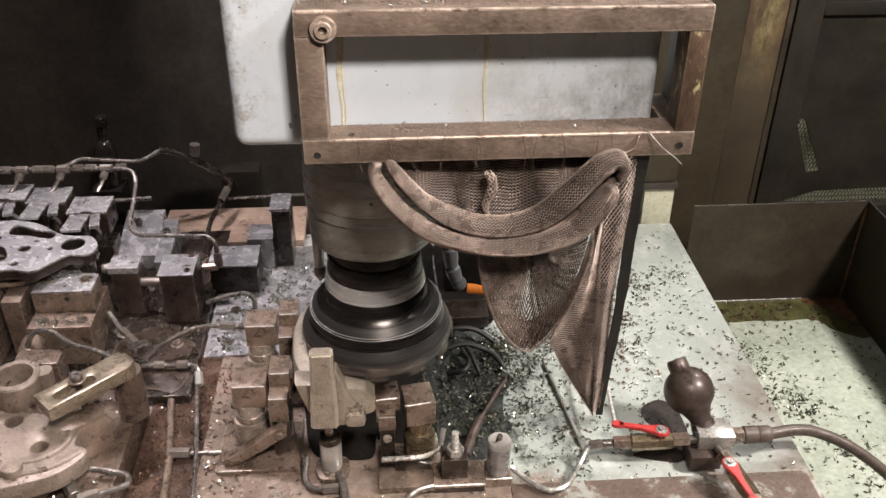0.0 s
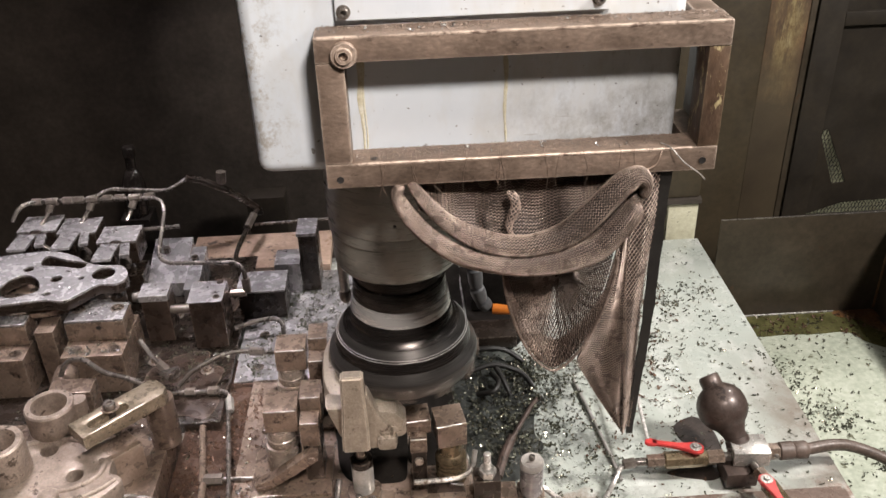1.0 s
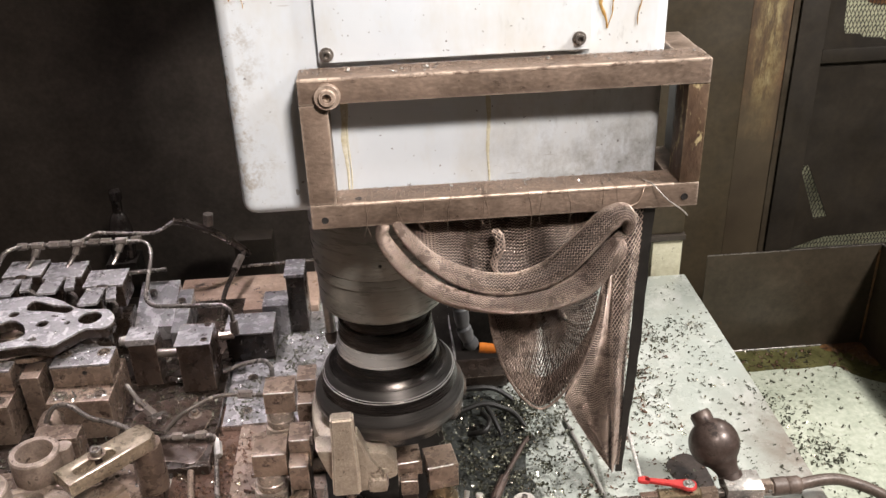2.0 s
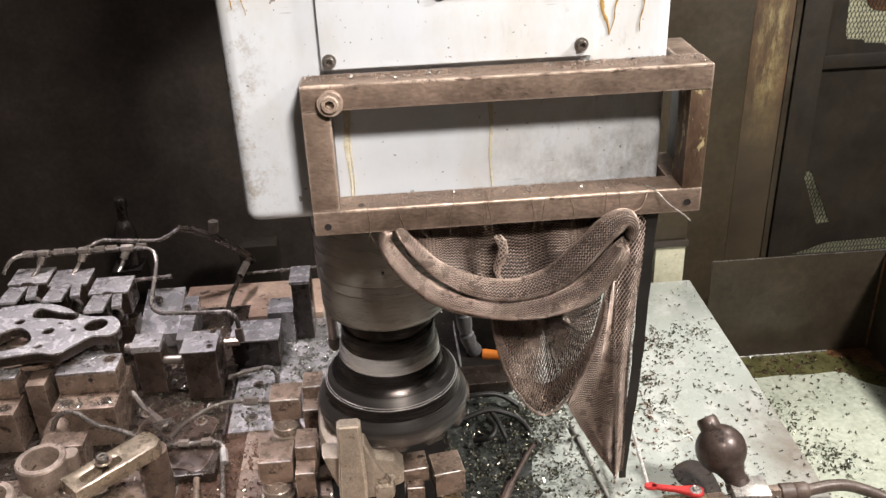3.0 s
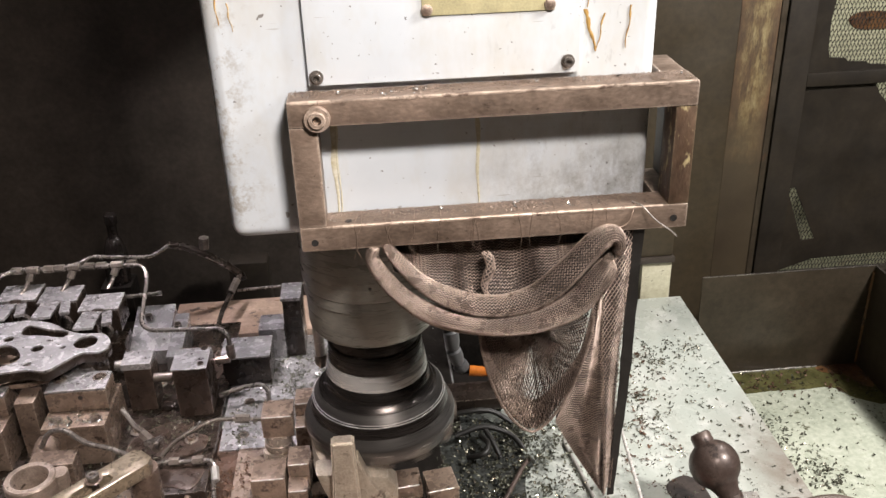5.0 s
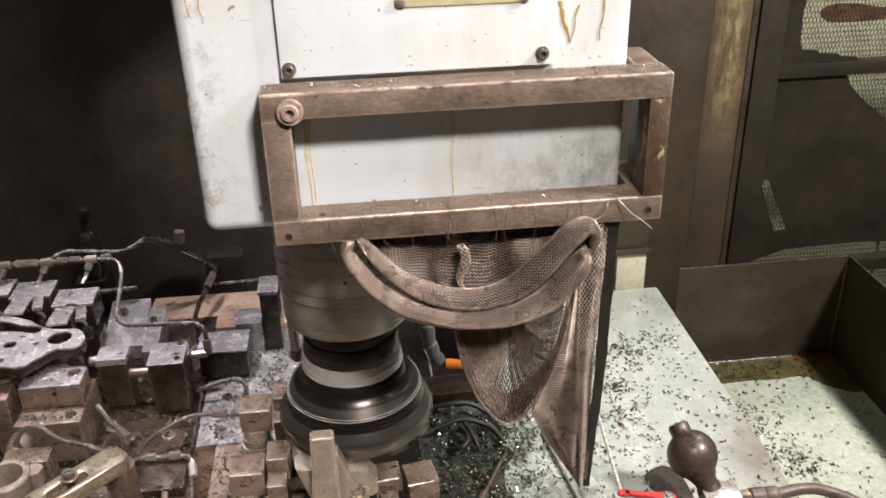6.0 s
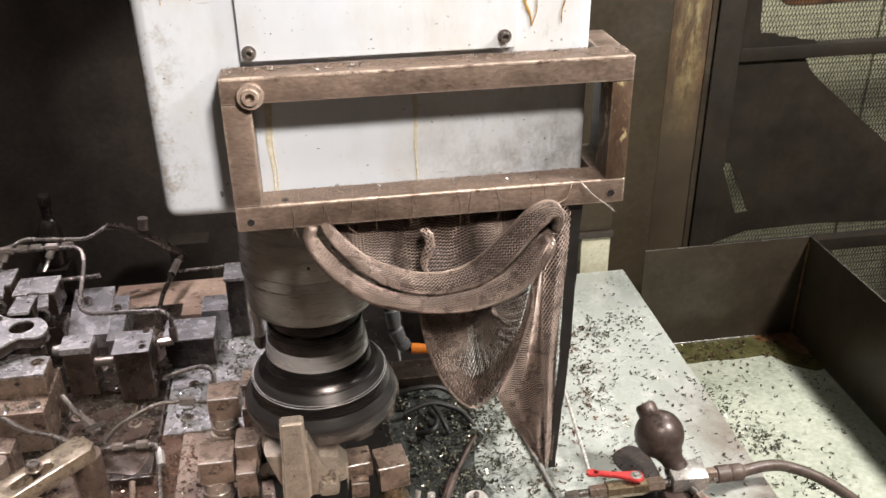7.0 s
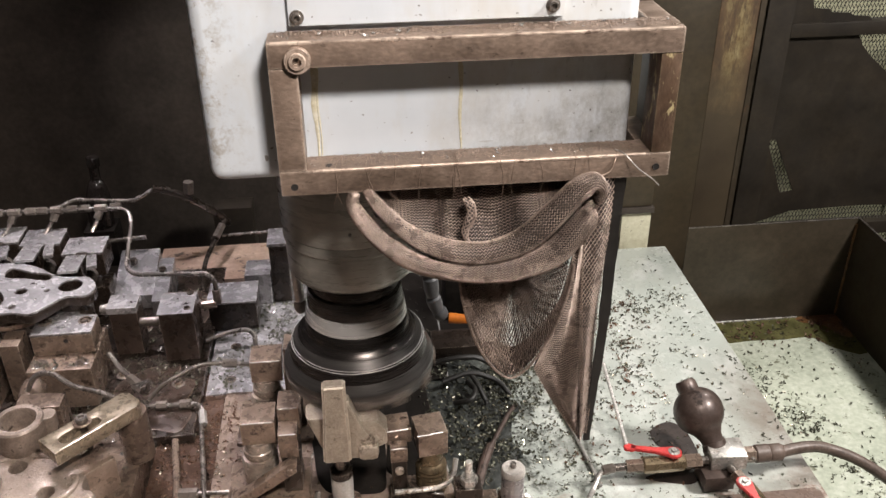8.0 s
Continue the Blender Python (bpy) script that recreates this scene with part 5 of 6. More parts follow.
def hose_line():
    h = thing("hydraulic_hose", (0.57, 0.12, 0.06), "brown-grey hydraulic hose with a crimped end fitting", "hose", on_table=True)
    part("nipple", hexnut((0.563, 0.121, 0.061), (0.590, 0.121, 0.061), 0.018), M_FIX, h)
    part("ferrule", lathe([(0.017, 0), (0.0195, 0.003), (0.0195, 0.03), (0.017, 0.032), (0.019, 0.036), (0.019, 0.058), (0.0165, 0.062)], (0.590, 0.121, 0.061), (1, 0, 0), 20), M_HOSE, h, "crimped ferrule")
    part("hose", tube(catenary([(0.65, 0.121, 0.061), (0.71, 0.130, 0.06), (0.76, 0.128, 0.052), (0.83, 0.100, 0.03), (0.92, 0.055, -0.03), (1.05, -0.03, -0.15), (1.2, -0.16, -0.26)], 48), 0.0125, 0, 12), M_HOSE, h)
    return h


hose_line()
pipe_run("lever_rod", [(0.338, 0.420, 0.100), (0.3185, 0.154, 0.086)], 0.0040, "bright extension rod on the valve lever", M_ROD, 0, category="rod")
pipe_run("steel_pipe", [(0.288, 0.126, 0.05), (0.258, 0.124, 0.046), (0.238, 0.096, 0.028), (0.198, 0.034, 0.024), (0.160, 0.024, 0.024), (0.126, 0.050, 0.024), (0.092, 0.085, 0.032), (0.076, 0.09, 0.04)], 0.006, "bent bright steel pipe to the ball valve", M_ZINC, bend=0.03, nuts=[((0.262, 0.124, 0.048), (0.288, 0.126, 0.05), 0.011)])


def sequence_valve():
    v = thing("sequence_valve", (0.06, 0.075, 0.016), "round dull steel sequence valve with a pale nylon cap", "valve", on_table=True)
    part("base", box(0.033, 0.087, 0.050, 0.102, 0.0165, 0.040, 0.003), M_FIX, v)
    # Bright strip for the glint on the base's front edge.
    part("worn_edge_glint", rod((0.034, 0.0512, 0.0392), (0.086, 0.0512, 0.0392), 0.0014, 10), M_ROD, v, "worn edge, its lamp glint put into a bright strip")
    part("barrel", rod((0.06, 0.075, 0.0405), (0.06, 0.075, 0.110), 0.0238, 22), M_BLUE, v)
    part("cap", lathe([(0.024, 0.1105), (0.0245, 0.113), (0.0245, 0.121), (0.022, 0.125), (0.014, 0.1245), (0.009, 0.1225)], (0.06, 0.075, 0), (0, 0, 1), 24), M_NYLON, v, "pale nylon cap")
    part("adjusting_screw", rod((0.06, 0.075, 0.126), (0.06, 0.075, 0.138), 0.006, 12), M_PIPE, v)
    return v


sequence_valve()


def relief_valve():
    v = thing("relief_valve", (-0.03, 0.06, 0.016), "dark square relief valve with a bright adjusting nut", "valve", on_table=True)
    part("manifold", box(-0.072, 0.030, 0.040, 0.100, 0.0165, 0.034, 0.003), M_FIXD, v)
    part("top_plate", box(-0.074, 0.031, 0.036, 0.104, 0.0345, 0.042, 0.002), M_FIX, v)
    # Bright strip for the glint along the plate's front edge.
    part("worn_edge_glint", rod((-0.073, 0.0365, 0.0415), (0.030, 0.0365, 0.0415), 0.0015, 10), M_ROD, v, "worn edge, its lamp glint put into a bright strip")
    part("body", box(-0.058, -0.004, 0.054, 0.098, 0.0425, 0.094, 0.003), M_FIXD, v)
    part("lock_nut", hexnut((-0.030, 0.074, 0.0945), (-0.030, 0.074, 0.111), 0.0185), M_ZINC, v)
    part("adjusting_screw", rod((-0.030, 0.074, 0.111), (-0.030, 0.074, 0.152), 0.0075, 12), M_ROD, v, "bright adjusting screw")
    return v


relief_valve()
pipe_run("steel_pipe", [(-0.178, 0.085, 0.075), (-0.13, 0.082, 0.078), (-0.085, 0.085, 0.078), (-0.058, 0.10, 0.085), (-0.05, 0.12, 0.12)], 0.0055, "bright steel pipe curving past the brass jack", M_ZINC, 0.03)
pipe_run("steel_pipe", [(-0.15, -0.02, 0.03), (-0.12, 0.035, 0.03), (-0.075, 0.045, 0.035)], 0.0075, "oily steel pipe into the relief valve", bend=0.03)
pipe_run("steel_pipe", [(-0.335, 0.13, 0.05), (-0.34, 0.09, 0.03), (-0.325, 0.06, 0.026), (-0.285, 0.058, 0.026)], 0.0065, "oily pipe bent round the support jack", bend=0.02, nuts=[((-0.300, 0.058, 0.026), (-0.268, 0.058, 0.026), 0.011)])
pipe_run("steel_pipe", [(-0.255, -0.1, 0.026), (-0.255, 0.05, 0.026), (-0.268, 0.085, 0.04)], 0.009, "oily pipe running to the support jack", bend=0.02)
pipe_run("steel_pipe", [(-0.005, 0.14, 0.024), (0.036, 0.236, 0.024), (0.07, 0.30, 0.022), (0.105, 0.365, 0.019), (0.128, 0.40, 0.012)], 0.0055, "dirty pipe lying among the chips", M_BALL, 0.02)
pipe_run("steel_pipe", [(-0.002, 0.13, 0.03), (0.018, 0.19, 0.032), (0.042, 0.245, 0.03)], 0.0105, "thick dirty fitting lying behind the valve", M_BALL, 0)
for pts in ([(-0.06, 0.56, 0.03), (0.0, 0.55, 0.05), (0.06, 0.555, 0.045), (0.11, 0.535, 0.012)], [(-0.04, 0.47, 0.04), (0.03, 0.485, 0.055), (0.10, 0.47, 0.03), (0.12, 0.43, 0.012)], [(-0.02, 0.40, 0.03), (0.02, 0.38, 0.05), (0.035, 0.42, 0.05), (0.02, 0.47, 0.035)], [(0.03, 0.485, 0.045), (0.045, 0.44, 0.04), (0.06, 0.41, 0.012)]):
    pipe_run("rubber_hose", pts, 0.0065, "thin black rubber hose among the chips", M_RUBBER, 0.03, category="hose")
pipe_run("rubber_hose", [(0.221, 0.46, 0.007), (0.227, 0.412, 0.007), (0.243, 0.29, 0.007), (0.256, 0.178, 0.007), (0.2605, 0.12, 0.007)], 0.0042, "thin grey-brown hose lying on the green table", M_DULL, 0.03, category="hose")

# ---- the channel with its pipes ----
channel_pipe = pipe_run("steel_pipe", [(-0.745, 0.455, 0.045), (-0.62, 0.450, 0.045), (-0.607, 0.435, 0.045), (-0.607, 0.40, 0.03), (-0.572, 0.16, 0.022), (-0.545, -0.1, 0.022)], 0.0055, "grey pipe along the channel with bright union nuts", bend=0.006, nuts=[((-0.715, 0.455, 0.045), (-0.690, 0.454, 0.045), 0.0105), ((-0.660, 0.453, 0.045), (-0.634, 0.452, 0.045), 0.0115)])
part("union_nut", hexnut((-0.607, 0.428, 0.041), (-0.601, 0.392, 0.030), 0.0095), M_DULL, channel_pipe, "dull dusty union nut")
pipe_run("steel_pipe", [(-0.668, 0.40, 0.016), (-0.63, 0.17, 0.018), (-0.61, -0.1, 0.018)], 0.008, "rusty pipe along the channel", M_FIX, 0.0)
pipe_run("steel_pipe", [(-0.632, 0.185, 0.02), (-0.60, 0.183, 0.022), (-0.50, 0.178, 0.022)], 0.0045, "short cross pipe with a large union nut", bend=0.01, nuts=[((-0.628, 0.185, 0.021), (-0.588, 0.183, 0.021), 0.0125)])
pipe_run("steel_pipe", [(-0.735, 0.47, 0.05), (-0.70, 0.49, 0.08), (-0.62, 0.53, 0.10), (-0.56, 0.535, 0.095), (-0.50, 0.53, 0.09)], 0.0055, "pipe rising from the channel to the rear clamp", bend=0.03, nuts=[((-0.565, 0.535, 0.095), (-0.53, 0.533, 0.093), 0.0105)])

# ---- rear left fixture with the grey casting ----


def rear_casting():
    c = thing("rear_casting", (-1.0, 0.65, 0.22), "grey machined bracket casting with round holes", "casting", on_table=True)
    outline = blob_outline([(-1.42, 0.60), (-1.30, 0.555), (-1.15, 0.56), (-1.04, 0.575), (-0.985, 0.565), (-0.955, 0.595), (-0.92, 0.632), (-0.875, 0.632), (-0.86, 0.67), (-0.885, 0.715), (-0.93, 0.722), (-0.975, 0.735), (-1.01, 0.77), (-1.06, 0.80), (-1.10, 0.81), (-1.25, 0.79), (-1.42, 0.76)], 5)
    recess = [blob_outline([(-1.09, 0.783), (-1.033, 0.757), (-0.980, 0.740), (-0.986, 0.712), (-1.04, 0.728), (-1.092, 0.740)], 4), blob_outline([(-1.150, 0.672), (-1.114, 0.694), (-1.078, 0.666), (-1.064, 0.618), (-1.12, 0.592), (-1.160, 0.62)], 4), blob_outline([(-1.34, 0.70), (-1.26, 0.72), (-1.21, 0.68), (-1.24, 0.61), (-1.33, 0.61)], 4)]
    # Pale skin over a darkened edge: lit top and shaded side by colour.
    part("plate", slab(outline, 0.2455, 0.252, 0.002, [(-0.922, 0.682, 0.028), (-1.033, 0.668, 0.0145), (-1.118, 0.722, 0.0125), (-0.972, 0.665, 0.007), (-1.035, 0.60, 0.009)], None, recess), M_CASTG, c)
    part("plate_edge", slab(outline, 0.222, 0.245, 0.002, [(-0.922, 0.682, 0.029), (-1.033, 0.668, 0.0155), (-1.118, 0.722, 0.0135)], None, recess), M_FIXD, c, "oily cast edge, darkened as the shaded side")
    part("floor_web", slab([(-1.38, 0.60), (-1.05, 0.59), (-0.97, 0.62), (-0.95, 0.72), (-1.05, 0.77), (-1.38, 0.74)], 0.190, 0.204, 0.002), M_FIX, c, "brown wet web below the openings")
    part("bore_boss", lathe([(0.030, 0.12), (0.041, 0.122), (0.041, 0.2215), (0.030, 0.2215), (0.030, 0.121)], (-0.922, 0.682, 0), (0, 0, 1), 28), M_FIXD, c)
    part("rib", box(-1.2, -0.97, 0.64, 0.652, 0.18, 0.2215, 0.003, -6), M_FIXD, c)
    return c


rear_casting()


def jack_block(x, y, z, fy, label):
    j = thing("clamp_block", (x, y, 0.03), label, "clamp block", "clamp blocks behind the grey casting", on_table=True)
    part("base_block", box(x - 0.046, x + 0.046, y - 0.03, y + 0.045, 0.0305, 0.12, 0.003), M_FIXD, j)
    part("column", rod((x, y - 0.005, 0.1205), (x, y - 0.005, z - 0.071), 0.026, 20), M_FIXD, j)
    # Dark head under a pale plate: shaded sides and lit top by colour.
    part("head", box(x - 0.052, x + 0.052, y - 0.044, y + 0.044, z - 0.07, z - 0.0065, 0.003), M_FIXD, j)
    part("head_plate", box(x - 0.052, x + 0.052, y - 0.045, y + 0.044, z - 0.006, z, 0.002), M_BLUE, j, "wet grey steel head plate, paler as the lit top")
    part("collar", rod((x + 0.008, y - 0.047, z - 0.062), (x + 0.008, y - 0.062, z - 0.062), 0.024, 20), M_PIPE, j)
    part("finger", box(x - 0.022, x + 0.026, fy - 0.045, fy + 0.045, 0.2525, 0.260, 0.002, lean=(-4, 0, 0)), M_BLUE, j)
    part("finger_stem", box(x - 0.012, x + 0.016, fy + 0.02, y - 0.045, 0.19, 0.238, 0.003), M_FIXD, j)
    part("side_finger", box(x + 0.038, x + 0.062, fy - 0.03, fy + 0.04, 0.2525, 0.262, 0.003, lean=(-4, 0, 12)), M_BLUE, j)
    return j


jack_block(-0.943, 0.912, 0.235, 0.775, "wet grey clamp head on a dark column")
jack_block(-1.066, 0.972, 0.235, 0.845, "wet grey clamp head on a dark column")
jack_block(-1.180, 0.995, 0.235, 0.850, "wet grey clamp head on a dark column")


def stepped_block(x0, x1, label):
    b = thing("stepped_block", ((x0 + x1) / 2, 0.55, 0.03), label, "fixture block", "stepped fixture blocks", on_table=True)
    xm = (x0 + x1) / 2
    part("lower_step", box(x0, x1, 0.490, 0.66, 0.0305, 0.140, 0.004), M_FIX, b)
    part("upper_step", slab([(x0 + 0.004, 0.552), (x1 - 0.002, 0.552), (x1 - 0.002, 0.625), (xm + 0.03, 0.632), (xm + 0.008, 0.66), (xm - 0.022, 0.66), (xm - 0.04, 0.632), (x0 + 0.004, 0.622)], 0.1405, 0.1935, 0.003), M_FIX, b)
    # Thin paler skin puts the overhead light on the top face.
    part("top_face", slab([(x0 + 0.004, 0.552), (x1 - 0.002, 0.552), (x1 - 0.002, 0.625), (xm + 0.03, 0.632), (xm + 0.008, 0.66), (xm - 0.022, 0.66), (xm - 0.04, 0.632), (x0 + 0.004, 0.622)], 0.194, 0.200, 0.002), M_BLUE, b, "wet grey top face, paler as lit from above")
    for x, y, z in ((x1 - 0.026, 0.602, 0.2003), (x0 + 0.026, 0.602, 0.2003), (x1 - 0.026, 0.516, 0.1403), (x0 + 0.026, 0.52, 0.1403)):
        part("screw_head", lathe([(0.0165, 0), (0.0160, 0.0006), (0.0135, 0.0006), (0.0130, 0.0003), (0.0125, 0.0022), (0.0075, 0.0022), (0.0065, 0.0008), (0, 0.0006)], (x, y, z), (0, 0, 1), 20), M_FIXD, b)
    part("pin_hole", lathe([(0.006, 0), (0.005, 0.0008), (0, 0.0006)], (xm + 0.01, 0.5515, 0.178), (0, -1, 0), 12), M_HOLE, b)
    return b


stepped_block(-0.998, -0.853, "brown stained stepped fixture block with sunk screws")
stepped_block(-1.25, -1.085, "brown stained stepped fixture block with sunk screws")


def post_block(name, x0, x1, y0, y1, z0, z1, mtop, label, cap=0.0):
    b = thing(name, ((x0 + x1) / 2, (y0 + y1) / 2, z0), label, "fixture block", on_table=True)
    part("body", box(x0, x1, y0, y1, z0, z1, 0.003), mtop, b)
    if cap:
        # Paler cap puts the overhead light into the top's colour.
        part("cap", box(x0 - 0.004, x1 + 0.002, y0 - 0.004, y1 - 0.01, z1 + 0.0005, z1 + cap, 0.003), M_BLUE, b, "wet grey cap plate, paler as lit from above")
    return b


post_block("stop_block", -1.062, -1.018, 0.535, 0.60, 0.0305, 0.185, M_FIX, "narrow brown stop block between the stepped blocks")
# Matt black block added to fill the dark gap behind the nozzle.
post_block("rear_cover_block", 0.0, 0.118, 0.776, 0.86, 0.0105, 0.140, M_MATTBLACK, "matt black block behind the coolant nozzle")
post_block("spacer_block", -0.05, 0.10, 0.60, 0.68, 0.0105, 0.045, M_FIXD, "black oily spacer bar behind the cutter")
stop = post_block("swing_stop", -0.852, -0.785, 0.69, 0.76, 0.0305, 0.155, M_BROWN, "red-brown stop block with a wet grey cap", 0.018)
part("side_pin", rod((-0.882, 0.73, 0.145), (-0.8525, 0.73, 0.145), 0.014), M_PIPE, stop)
part("spigot", rod((-0.784, 0.70, 0.12), (-0.735, 0.70, 0.12), 0.012), M_NUT, stop, "wet steel spigot")
tower = post_block("tower_block", -0.722, -0.640, 0.648, 0.752, 0.0305, 0.170, M_BROWN, "tall dark red-brown block with a wet grey top", 0.004)
part("screw_head", rod((-0.655, 0.665, 0.174), (-0.655, 0.665, 0.177), 0.009), M_FIXD, tower)
part("screw_head", rod((-0.655, 0.735, 0.174), (-0.655, 0.735, 0.177), 0.009), M_FIXD, tower)
post_block("rear_block", -0.630, -0.505, 0.795, 0.905, 0.0105, 0.096, M_FIXD, "dark block with a wet grey top behind the tower", 0.006)
tall_block = post_block("rear_tall_block", -0.470, -0.420, 0.922, 1.020, 0.0105, 0.190, M_FIXD, "tall narrow dark block with a wet grey top", 0.010)
part("shoulder", box(-0.545, -0.472, 0.915, 1.0, 0.0105, 0.108, 0.012), M_BLUE, tall_block, "sloping wet grey shoulder")


def fixture_bolt(x, y, z, r, h, material, label):
    b = thing("fixture_bolt", (x, y, z), label, "bolt", "loose bolts on the rear fixture", on_table=True)
    part("washer", rod((x, y, z), (x, y, z + 0.003), r * 1.5, 20), M_NUT, b)
    part("hex_head", hexnut((x, y, z + 0.003), (x, y, z + 0.003 + h), r), material, b)
    part("stud_end", rod((x, y, z + 0.003 + h), (x, y, z + 0.008 + h), r * 0.55, 12), M_NUT, b)


for x, y, z in ((-0.82, 0.60, 0.0302), (-0.80, 0.80, 0.0302), (-0.735, 0.86, 0.0302), (-0.68, 0.55, 0.0302), (-0.66, 0.92, 0.0302), (-1.05, 0.46, 0.0302), (-0.78, 0.47, 0.0302)):
    fixture_bolt(x, y, z, 0.011, 0.009, M_FIX, "oily hexagon bolt with a washer on the fixture")
for x, y in ((-0.52, -0.02), (-0.40, 0.05), (-0.14, 0.0), (-0.30, 0.0), (0.02, -0.02)):
    fixture_bolt(x, y, 0.0162, 0.010, 0.004, M_BASE, "sludge-covered bolt head in the fixture plate")


def slant_plate(x0, x1, y0, y1, z0, z1, label):
    b = thing("slant_plate", ((x0 + x1) / 2, (y0 + y1) / 2, 0.03), label, "plate", on_table=True)
    o = box(x0, x1, y0, y1, 0.0305, z0, 0.004)
    for v in o.verts:
        if v.co.z > 0.06 and v.co.y > (y0 + y1) / 2:
            v.co.z += z1 - z0
    part("plate", o, M_BLUE, b)
    part("bolt_head", hexnut(((x0 * 0.6 + x1 * 0.4), y1 - 0.06, z1 - 0.012), ((x0 * 0.6 + x1 * 0.4), y1 - 0.063, z1 + 0.004), 0.011), M_FIXD, b)
    return b


slant_plate(-0.90, -0.792, 0.90, 1.07, 0.075, 0.125, "wet grey sloping plate with a bolt")
slant_plate(-0.785, -0.745, 0.84, 1.02, 0.09, 0.12, "narrow wet grey sloping bar")

# manifold pipe with tees over the clamp heads


def manifold():
    m = thing("manifold_pipe", (-1.0, 1.02, 0.28), "oily steel manifold pipe with tees and union nuts", "pipe", on_table=True)
    part("tube", tube([(-1.250, 0.985, 0.250), (-1.232, 1.010, 0.284), (-1.19, 1.030, 0.2865), (-0.90, 1.025, 0.283), (-0.845, 1.015, 0.283), (-0.832, 0.98, 0.26), (-0.828, 0.83, 0.205), (-0.80, 0.80, 0.2), (-0.62, 0.785, 0.2), (-0.598, 0.77, 0.19), (-0.596, 0.765, 0.13)], 0.006, 0.022), M_PIPE, m)
    for x, reach in ((-1.147, 0.032), (-1.036, 0.034), (-0.919, 0.026)):
        part("tee", rod((x - 0.016, 1.028, 0.284), (x + 0.016, 1.027, 0.284), 0.0115, 8), M_NUT, m)
        part("drop", tube([(x, 1.027, 0.284), (x - reach * 0.6, 1.004, 0.246), (x - reach, 0.99, 0.232)], 0.0055, 0.01), M_PIPE, m)
        part("union_nut", hexnut((x - 0.003, 1.023, 0.277), (x - 0.011, 1.013, 0.259), 0.0105), M_NUT, m)
    for x in (-1.19, -1.105, -1.075, -0.995, -0.962, -0.880):
        part("union_nut", hexnut((x - 0.014, 1.031, 0.284), (x + 0.014, 1.03, 0.284), 0.0105), M_NUT, m)
    part("union_nut", hexnut((-0.597, 0.768, 0.16), (-0.596, 0.765, 0.12), 0.011), M_NUT, m)
    part("elbow", rod((-0.600, 0.765, 0.118), (-0.640, 0.762, 0.118), 0.011, 8), M_FIX, m)
    return m


manifold()
pipe_run("steel_pipe", [(-1.050, 1.035, 0.287), (-1.023, 1.050, 0.286), (-1.002, 1.070, 0.294), (-0.933, 1.090, 0.277), (-0.858, 1.110, 0.260), (-0.831, 1.130, 0.263), (-0.803, 1.150, 0.276)], 0.006, "oily steel pipe behind the manifold", bend=0.03)
pipe_run("rubber_hose", [(-0.803, 1.150, 0.276), (-0.772, 1.160, 0.267), (-0.706, 1.190, 0.217), (-0.643, 1.240, 0.137), (-0.625, 1.280, 0.084)], 0.011, "dusty black hose behind the manifold pipe", M_FIXD, 0.04, [((-0.712, 1.190, 0.238), (-0.708, 1.190, 0.274), 0.016)], category="hose")
pipe_run("steel_pipe", [(-0.625, 1.22, 0.125), (-0.64, 1.15, 0.115), (-0.672, 1.04, 0.08), (-0.672, 0.97, 0.03)], 0.007, "dark pipe bending down on to the rear plate", M_FIXD, 0.04, [((-0.632, 1.195, 0.121), (-0.645, 1.13, 0.112), 0.0125)])
pipe_run("steel_pipe", [(-0.937, 1.030, 0.179), (-0.908, 1.060, 0.164), (-0.823, 1.060, 0.168)], 0.0065, "short oily pipe behind the sloping plate", bend=0.02)
pipe_run("rear_rail", [(-0.645, 1.252, 0.056), (-0.36, 1.258, 0.060)], 0.0055, "thin bright rail along the table's rear", M_PIPE, 0, category="rail")
pipe_run("steel_pipe", [(-0.63, 0.70, 0.05), (-0.57, 0.715, 0.06), (-0.525, 0.72, 0.062), (-0.505, 0.705, 0.055), (-0.505, 0.69, 0.02)], 0.0065, "bent pipe beside the tower block", bend=0.015)
pipe_run("steel_pipe", [(-0.83, 0.56, 0.13), (-0.80, 0.53, 0.10), (-0.755, 0.475, 0.10), (-0.715, 0.41, 0.12), (-0.70, 0.40, 0.16), (-0.715, 0.33, 0.20)], 0.0062, "pipe with a dirty fitting leading to the strap clamp", bend=0.02, nuts=[((-0.772, 0.495, 0.10), (-0.745, 0.46, 0.104), 0.012), ((-0.738, 0.447, 0.108), (-0.722, 0.42, 0.116), 0.0135)])


def rear_fitting():
    s = thing("rear_fitting", (-0.98, 1.24, 0.03), "dark standing pipe fitting behind the castings", "pipe fitting", on_table=True)
    part("foot", box(-1.04, -0.95, 1.2, 1.29, 0.0, 0.12, 0.004), M_MATTBLACK, s)
    part("stem", lathe([(0.036, 0.1205), (0.036, 0.205), (0.033, 0.225), (0.027, 0.250), (0.021, 0.266), (0.0145, 0.272), (0.0145, 0.312)], (-1.0, 1.245, 0), (0.06, 0, 1), 24), M_GLOSSY, s)
    part("cap_nut", lathe([(0.0145, 0.3125), (0.019, 0.316), (0.019, 0.342), (0.016, 0.346), (0, 0.346)], (-1.0, 1.245, 0), (0.06, 0, 1), 8), M_GLOSSY, s)
    return s


rear_fitting()
post_block("rear_pump_block", -0.69, -0.565, 1.40, 1.48, -0.3, 0.072, M_SHEET, "dark pump block standing in the shadow")

# ---- near casting with its strap clamp ----


